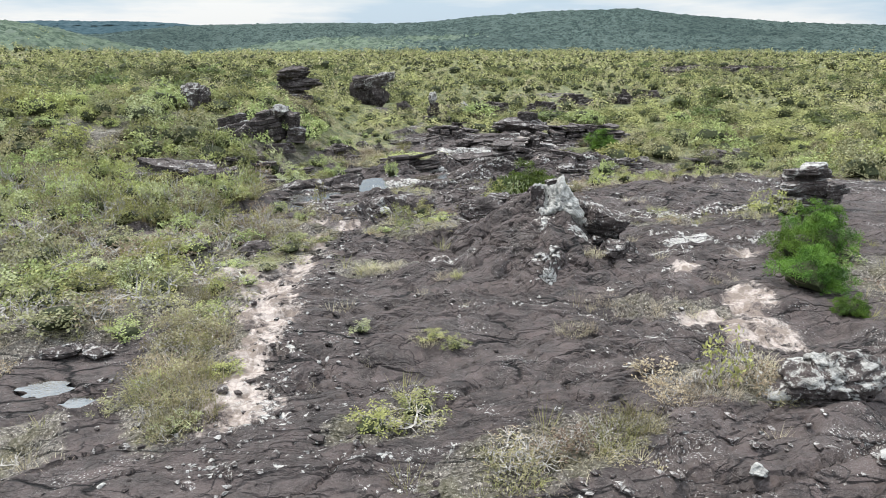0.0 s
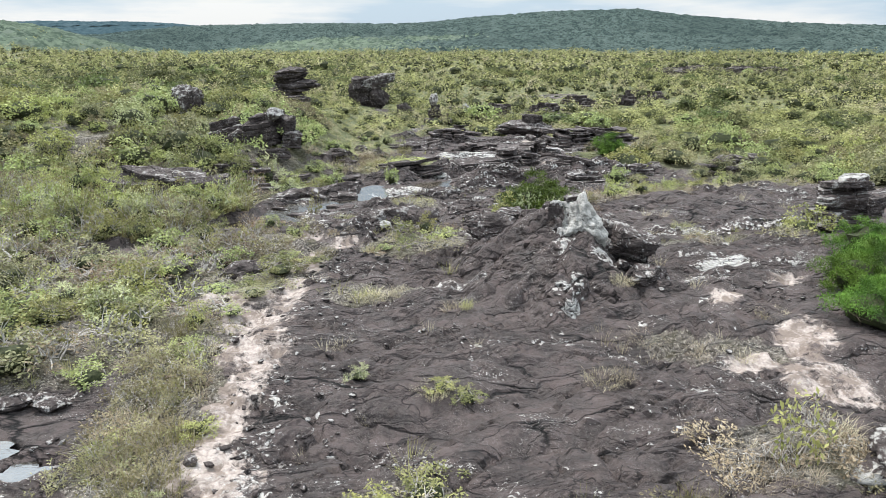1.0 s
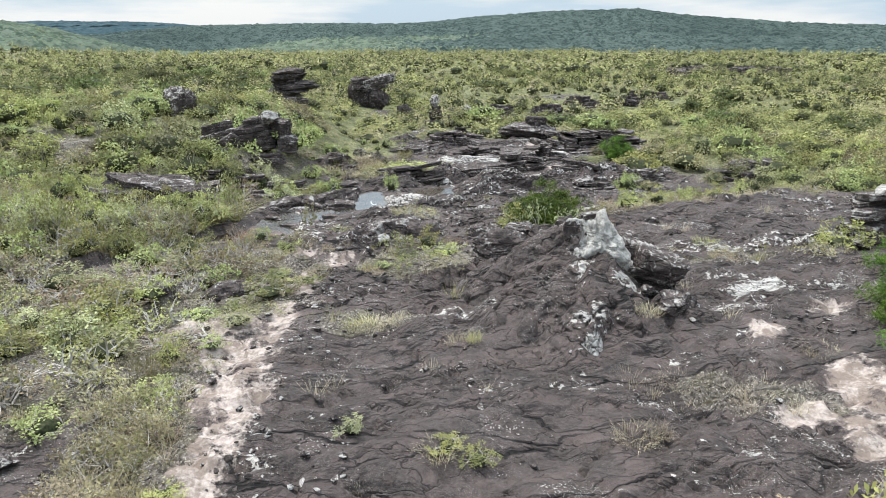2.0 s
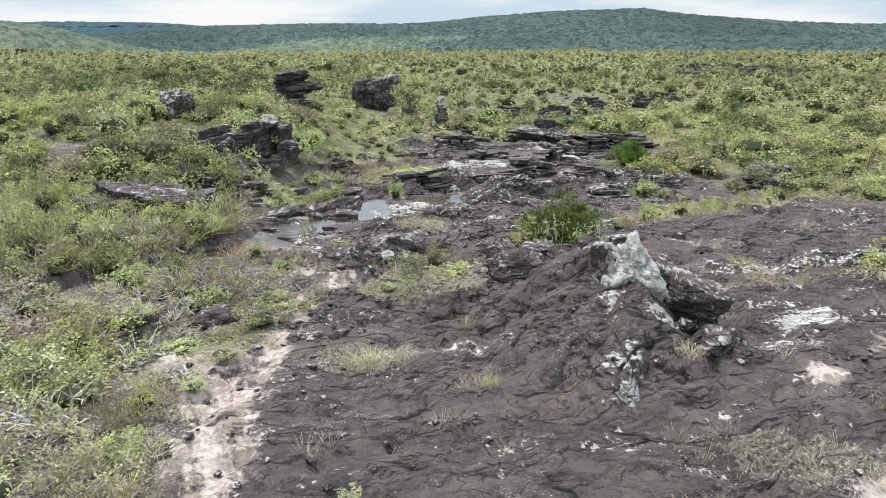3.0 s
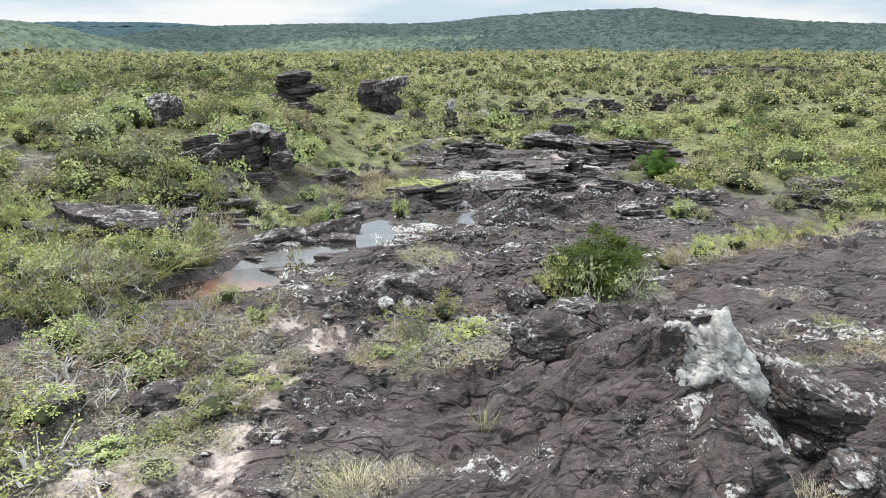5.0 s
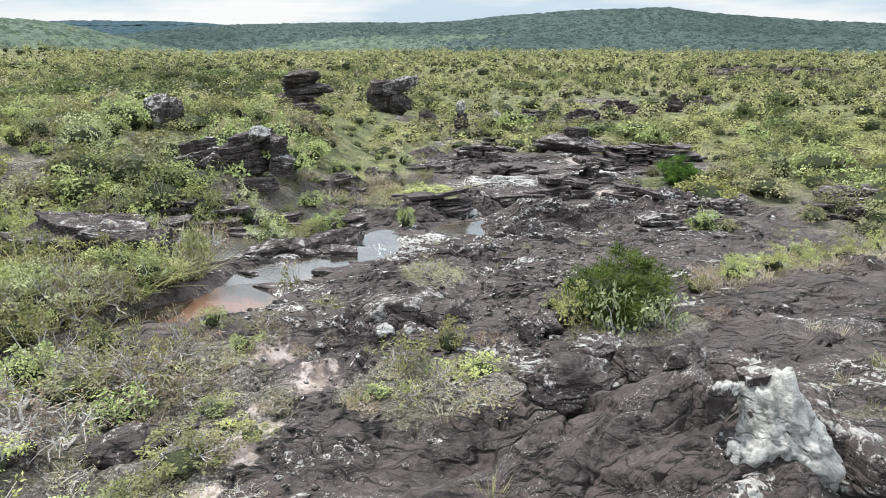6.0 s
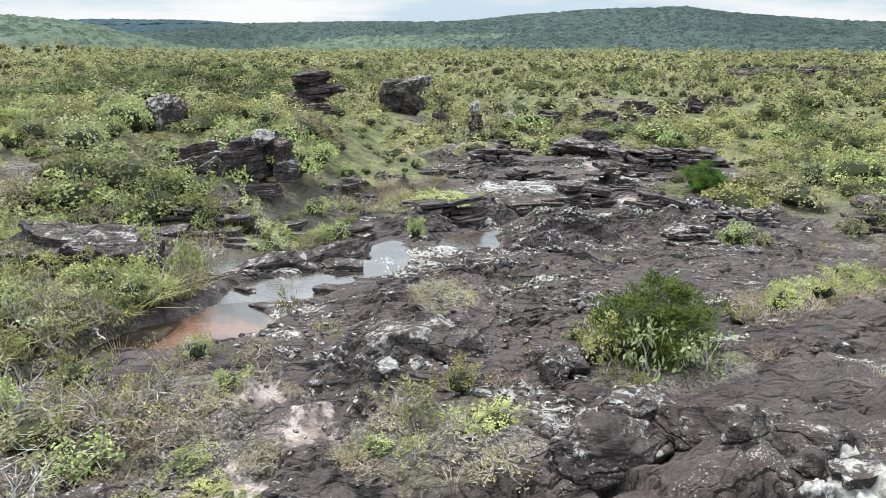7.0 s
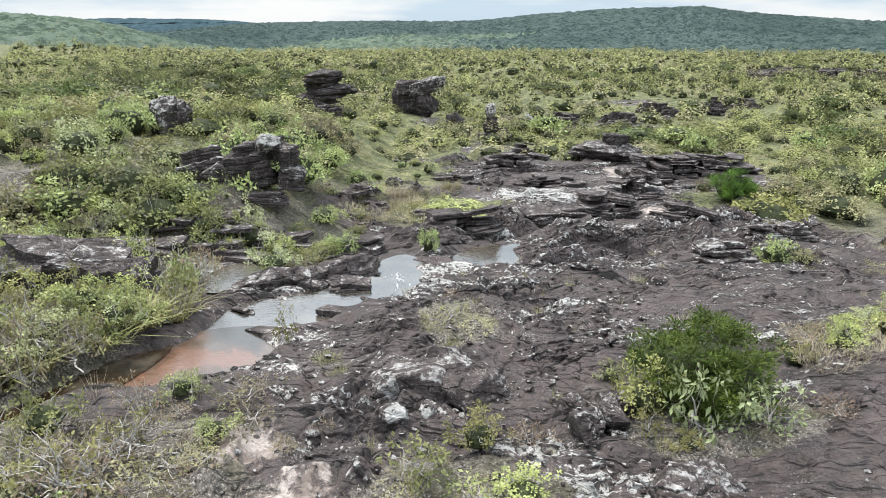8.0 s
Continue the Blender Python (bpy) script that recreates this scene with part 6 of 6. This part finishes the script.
for k, (sx, sy) in enumerate(p_near):
    kind = str(kinds[k])
    made[kind] += 1
    if made[kind] > 190:
        late.append(k)
        continue
    plant(kind, float(sx), float(sy), float(half[k]), float(tall[k]), int(rng.integers(0, 8)), float(rng.uniform(0, 360)), group="shrubs of the near scrub")
LATE = (p_near[late], half[late], tall[late], kinds[late])
p_mid = spots(-40, 42, 29.5, 47, 1.3)
p_mid = p_mid[np.argsort(p_mid[:, 1] + 0.3 * np.abs(p_mid[:, 0]))]
v_mid = cover(p_mid[:, 0], p_mid[:, 1])[3]
MORE = []
n_made = 0
for (sx, sy), d in zip(p_mid, v_mid):
    if rng.uniform() > d * 0.95:
        continue
    n_made += 1
    half = float(0.65 + 1.05 * rng.uniform(0, 1) ** 1.5) * (0.5 if -7.5 < sx < 10.0 else 1.0)
    kind = "mid"
    if n_made > 295:
        MORE.append((float(sx), float(sy), half, half * float(rng.uniform(0.65, 1.05))))
        continue
    plant(kind, float(sx), float(sy), half, half * float(rng.uniform(0.65, 1.05)), int(rng.integers(0, 10)) if kind == "mid" else 0, float(rng.uniform(0, 360)), group="bushes of the scrub shelf")


def spread(name, points, halves, heights, templates, material, label, category, base_sink=0.1):
    """Many crowns joined into one mesh."""
    n = len(points)
    pick = rng.integers(0, len(templates), n)
    turn = rng.uniform(0, 2 * np.pi, n)
    z = ground_height(points[:, 0], points[:, 1])
    allv, allf, off = [], [], 0
    for k, (tv, tf) in enumerate(templates):
        sel = np.where(pick == k)[0]
        if not len(sel):
            continue
        c, s = np.cos(turn[sel])[:, None], np.sin(turn[sel])[:, None]
        x = (tv[None, :, 0] * c - tv[None, :, 1] * s) * halves[sel, None] + points[sel, 0, None]
        y = (tv[None, :, 0] * s + tv[None, :, 1] * c) * halves[sel, None] + points[sel, 1, None]
        w = tv[None, :, 2] * heights[sel, None] + (z[sel] - base_sink)[:, None]
        allv.append(np.stack([x, y, w], -1).reshape(-1, 3))
        allf.append((tf[None] + (np.arange(len(sel)) * len(tv))[:, None, None] + off).reshape(-1, tf.shape[1]))
        off += len(sel) * len(tv)
    me = mesh_of(name, np.concatenate(allv), np.concatenate(allf), material)
    return tagged(new(name, me), label, category, kind="stuff")


def crown_template(seed, clumps, per, size, rz=0.9, base=0.2, flat=1.0):
    """A bush seen from afar: leaf clumps over an uneven dome."""
    g = np.random.default_rng(seed)
    ends = crown_points(g, clumps, 0.85, 0.85, rz, base, 0.62, flat)
    v, _ = leaf_cloud(g, ends, 0.2, per, size, size * 0.85, 0.2, 0.15, 0.3)
    v = v.reshape(-1, 4, 3)[:, 1:].reshape(-1, 3)
    return v, np.arange(len(v)).reshape(-1, 3)


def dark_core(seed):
    """A twig-dark solid core that paints the shade inside a bush."""
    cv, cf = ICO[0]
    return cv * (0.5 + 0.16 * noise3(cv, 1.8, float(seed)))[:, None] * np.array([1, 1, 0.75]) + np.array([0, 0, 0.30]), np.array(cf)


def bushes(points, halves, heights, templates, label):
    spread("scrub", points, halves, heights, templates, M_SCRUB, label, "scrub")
    # one dark core per bush: shade between the leaves, put in as colour
    spread("thicket", points, halves, heights, [dark_core(k) for k in range(5)], M_CORE_SHADE, "dark twiggy cores painting the shade inside savanna bushes", "thicket")


for late_kind, variants, words in (("broad", (0, 1, 3, 5), "leafy green shrubs crowding the stream bank"), ("heath", (0, 2, 3), "wiry heath shrubs crowding the stream bank")):
    sel = LATE[3] == late_kind
    if sel.any():
        undergrowth(late_kind, variants, LATE[0][sel], LATE[1][sel], LATE[2][sel], words)

t_mid = [crown_template(s, 40, 9, 0.155) for s in range(6)]
t_far = [crown_template(s + 20, 26, 5, 0.23) for s in range(6)]
t_dist = [crown_template(s + 40, 18, 4, 0.32) for s in range(6)]

t_near = [crown_template(s + 60, 46, 14, 0.115) for s in range(5)]
more = np.array(MORE)
bushes(more[:, :2], more[:, 2], more[:, 3], t_near, "close-set green scrub bushes of the shelf")
q = spots(-75, 80, 47, 78, 1.7)
q = q[rng.uniform(size=len(q)) < cover(q[:, 0], q[:, 1])[3] * 0.9]
h = 0.6 + 1.3 * rng.uniform(0, 1, len(q)) ** 1.7
bushes(q, h, h * rng.uniform(0.5, 0.9, len(q)), t_mid, "dense green savanna scrub between rocks")
q = spots(-130, 150, 78, 150, 2.1)
q = q[rng.uniform(size=len(q)) < cover(q[:, 0], q[:, 1])[3] * 0.9]
h = 0.5 + 1.5 * rng.uniform(0, 1, len(q)) ** 1.6
bushes(q, h, h * rng.uniform(0.7, 1.25, len(q)), t_far, "green savanna scrub of the far plain")
q = spots(-330, 350, 150, 430, 6.0)
q = q[rng.uniform(size=len(q)) < cover(q[:, 0], q[:, 1])[3] * 0.85]
h = rng.uniform(1.4, 3.4, len(q))
bushes(q, h, h * rng.uniform(0.7, 1.2, len(q)), t_dist, "distant savanna bushes and low trees")
q = spots(-90, 100, 52, 112, 2.0)
q = q[rng.uniform(size=len(q)) < 0.7 - 0.5 * cover(q[:, 0], q[:, 1])[3]]
h = rng.uniform(0.25, 0.7, len(q))
q_low = spots(-14, 12, 31, 56, 0.75)
c_low = cover(q_low[:, 0], q_low[:, 1])
q_low = q_low[(rng.uniform(size=len(q_low)) < 0.75 * smooth(0.35, 0.7, c_low[1])) & (c_low[3] < 0.7)]
h_low = rng.uniform(0.16, 0.42, len(q_low))
spread("low_scrub", q_low, h_low, h_low * rng.uniform(0.5, 1.0, len(q_low)), [crown_template(s + 90, 14, 7, 0.22) for s in range(4)], M_SCRUB, "low tussocks and small bushes between rock ledges", "scrub")
t_low = [crown_template(s + 80, 9, 5, 0.26) for s in range(4)]
bushes(q, h, h * rng.uniform(0.4, 0.8, len(q)), t_low, "low tussocks and small bushes in open meadow")
for tx, ty, half_t in ((-46, 82, 2.6), (-42, 90, 2.2), (-38, 80, 2.8), (-33, 86, 2.3), (-44, 74, 2.0), (-36, 71, 1.8), (-30, 76, 2.0), (-28, 92, 2.6), (-52, 96, 2.8), (-24, 84, 1.9), (-40, 104, 3.0), (-33, 110, 2.6), (-50, 116, 3.0), (-22, 104, 2.4), (-27, 62, 1.5), (-34, 60, 1.6), (17, 62, 1.4), (27, 66, 1.8), (33, 80, 2.0), (38, 92, 2.2), (22, 88, 1.8)):
    plant("tree", tx, ty, half_t, half_t * 0.85, int(ty) % 2, ty * 31.0, "dark green savanna tree with a dense rounded crown", "trees of the plain")
for k in range(60):
    ty = float(rng.uniform(52, 125))
    tx = ty * float(rng.uniform(-0.66, -0.22))
    if ty < 78 and (abs(tx / ty + 0.225) < 0.06 or abs(tx / ty + 0.115) < 0.05):
        continue
    half_t = float(rng.uniform(1.4, 2.9))
    plant("tree", tx, ty, half_t, half_t * float(rng.uniform(0.6, 0.85)), k % 2, k * 53.0, "dark green savanna tree with a spreading crown", "trees of the plain")
for k in range(240):
    ty = float(rng.uniform(48, 200))
    tx = float(rng.uniform(-0.68, -0.05) * ty if k % 3 else rng.uniform(0.05, 0.68) * ty)
    if cover(np.array([tx]), np.array([ty]))[3][0] < 0.6 or ty < 78 and (abs(tx / ty + 0.225) < 0.06 or abs(tx / ty + 0.115) < 0.05):
        continue
    half_t = float(1.1 + 1.8 * rng.uniform() ** 1.5)
    plant("tree", tx, ty, half_t, float(rng.uniform(1.1, 1.9)), k % 4, k * 41.0, group="trees of the plain")
# woods of the hills: a canopy of close-set crowns
def canopy(r0, r1, dr, a0, a1, da, cell, tall, material, label, edge, other=None):
    R, A = np.meshgrid(np.arange(r0, r1, dr), np.radians(np.arange(a0, a1, da)), indexing="ij")
    x, y = R * np.sin(A), R * np.cos(A)
    top = np.zeros_like(x)
    for size, share, seed in ((cell, 1.0, 3.0), (cell * 0.45, 0.42, 9.0)):
        u, v = x / size, y / size
        iu, iv = np.floor(u), np.floor(v)
        dome = np.zeros_like(u)

        def pick(a, b, k):
            w = np.sin(a * 127.1 + b * 311.7 + (seed + k) * 74.7) * 43758.5453
            return w - np.floor(w)

        for da_ in (-1, 0, 1):
            for db_ in (-1, 0, 1):
                a, b = iu + da_, iv + db_
                d = np.hypot(u - a - pick(a, b, 0), v - b - pick(a, b, 1)) / (0.6 + 0.35 * pick(a, b, 2))
                dome = np.maximum(dome, np.sqrt(np.clip(1 - d * d, 0, 1)) * (0.5 + 0.5 * pick(a, b, 3)))
        top = top + share * dome
    grown = 1.0 if edge == 0 else smooth(0.0, 25.0, R - r0 - edge * (0.5 + 0.5 * fbm(x * 0.02, y * 0.02, 3, 77.0)))
    z = ground_height(x, y) - 0.6 + tall * top * grown
    nr, na = R.shape
    i, j = np.meshgrid(np.arange(nr - 1), np.arange(na - 1), indexing="ij")
    faces = np.stack([i * na + j, (i + 1) * na + j, (i + 1) * na + j + 1, i * na + j + 1], -1).reshape(-1, 4)
    marks = None
    if other is not None:
        turn = np.degrees(A) + 11 * fbm(x * 0.012, y * 0.012, 3, 79.0) + np.random.default_rng(5).uniform(-5, 5, x.shape)
        marks = (turn[:-1, :-1] > -3).reshape(-1)
    me = mesh_of("forest", np.stack([x, y, z], -1).reshape(-1, 3), faces, material, True, other, marks)
    return tagged(new("forest", me), label, "forest", kind="stuff")


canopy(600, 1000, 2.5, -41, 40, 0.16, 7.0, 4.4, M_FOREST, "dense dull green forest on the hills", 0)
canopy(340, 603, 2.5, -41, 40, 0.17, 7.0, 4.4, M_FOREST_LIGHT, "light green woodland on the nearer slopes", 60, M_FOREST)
canopy(1000, 1700, 12.0, -41, -10, 0.25, 12.0, 5.0, M_FOREST_HAZED, "dense forest of the valley between the hills", 0)
canopy(1700, 2120, 6.0, -41, -6, 0.2, 16.0, 6.0, M_FOREST_HAZED, "far forest along a distant ridge, blued by painted haze", 0)

# grass and litter between the shrubs
q = np.concatenate([spots(-22, 22, 5.5, 30, 0.42), spots(-36, 40, 30, 60, 0.62)])
s_, g_, _, v_ = cover(q[:, 0], q[:, 1])
q = q[(rng.uniform(size=len(q)) < np.maximum(g_ * 0.42, 0.04)) & (s_ < 0.4)]
q = q[[not in_water(a, b) for a, b in q]]


def tuft_template(seed):
    g = np.random.default_rng(seed)
    n = 38
    t = g.uniform(0, 2 * np.pi, n)
    o = np.stack([np.cos(t), np.sin(t), np.zeros(n)], -1)
    p = o * g.uniform(0, 0.6, (n, 1))
    side = np.stack([-np.sin(t), np.cos(t), np.zeros(n)], -1) * 0.013
    tip = p + o * g.uniform(0.1, 0.9, (n, 1)) + np.array([0, 0, 1.0]) * g.uniform(0.5, 1.2, (n, 1))
    return np.stack([p - side, p + side, tip], 1).reshape(-1, 3), np.arange(3 * n).reshape(-1, 3)


t_grass = [tuft_template(s) for s in range(6)]
dry = fbm(q[:, 0] * 0.3, q[:, 1] * 0.3, 3, 61.0) + rng.normal(0, 0.2, len(q)) > -0.05
for part_q, mat, words in ((q[dry], M_BLADE_DRY, "dry straw grass between shrubs and rocks"), (q[~dry], M_BLADE, "short green grass between shrubs and rocks")):
    h = rng.uniform(0.14, 0.34, len(part_q))
    spread("grass", part_q, h, h * rng.uniform(0.6, 1.1, len(h)), t_grass, mat, words, "grass", 0.02)

# rubble in the broken ground
def shard_template(seed, level):
    v, f = ICO[level]
    g = np.random.default_rng(seed)
    p = v * facets(v, g, 9, 0.5, 1.0)[:, None] * np.array([1.0, g.uniform(0.6, 0.9), g.uniform(0.35, 0.6)])
    return p, np.array(f)


shards = [shard_template(s, 0) for s in range(8)]
blocks = [shard_template(s + 30, 1) for s in range(8)]
q = spots(-8, 10, 5.5, 34, 0.17)
wild = fbm(q[:, 0] * 0.45, q[:, 1] * 0.45, 3, 71.0) + 0.5 * fbm(q[:, 0] * 1.6, q[:, 1] * 1.6, 2, 72.0)
zone = np.full(len(q), -0.6)
for cx, cy, rx, ry, turn in ((-1.6, 21.0, 3.4, 4.0, 0), (-2.6, 15.5, 0.5, 3.5, 0), (-3.0, 6.8, 2.5, 1.6, 0), (-5.2, 8.6, 0.6, 2.2, 10), (3.2, 6.0, 2.0, 1.2, 0), (0.2, 18.8, 3.0, 1.2, 0), (6.0, 13.0, 1.5, 1.2, 0), (2.0, 29.0, 5.0, 4.0, 0), (-2.3, 10.5, 0.8, 3.0, 0)):
    zone = np.maximum(zone, np.minimum(oval(q[:, 0], q[:, 1], cx, cy, rx, ry, turn), 0.45))
v_q = cover(q[:, 0], q[:, 1])[3]
q = q[(rng.uniform(size=len(q)) < smooth(0.0, 0.75, wild * 1.1 + zone) * 0.75) & (v_q < 0.5)]
q = q[[not in_water(a, b) for a, b in q]]
h = 0.025 + 0.075 * rng.uniform(0, 1, len(q)) ** 2.5
mixed = rng.uniform(size=len(q)) < 0.35
spread("rubble", q[mixed], h[mixed], h[mixed], shards, M_ROCK_MIX, "pale-flecked broken stones on bedrock", "rubble", -0.01)
spread("rubble", q[~mixed], h[~mixed], h[~mixed], shards, M_ROCK, "dark broken stones on bedrock", "rubble", -0.01)
few = q[rng.uniform(size=len(q)) < 0.03]
h = rng.uniform(0.07, 0.2, len(few))
spread("rubble", few, h, h, blocks, M_ROCK, "broken blocks of dark lichen-flecked rock on bedrock", "rubble", 0.0)

# loose stones on the slabs and the sand path
stone_meshes = [boulder_mesh("stone", (1.0, 0.8, 0.55), 200 + k, (M_ROCK_MIX, M_ROCK, M_ROCK, M_ROCK_MIX, M_ROCK, M_ROCK, M_ROCK_PALE, M_ROCK, M_ROCK_MIX)[k % 9], level=1, rough=0.5) for k in range(9)]
for k in range(240):
    sy = float(rng.uniform(5.5, 26))
    sx = float(rng.normal(-1.2, 3.2)) if k % 3 else float(rng.normal(-3.2, 0.9))
    if in_water(sx, sy):
        continue
    size = float(rng.uniform(0.025, 0.07) * (1.6 if rng.uniform() < 0.12 else 1.0))
    ob = new("stone", stone_meshes[k % 9])
    ob.matrix_basis = pose(sx, sy, gz(sx, sy) + size * 0.25, float(rng.uniform(-15, 15)), float(rng.uniform(-15, 15)), float(rng.uniform(0, 360))) @ Matrix.Diagonal((size, size, size, 1))
    tagged(ob, "small loose weathered stone on bare rock", "stone", "loose stones")
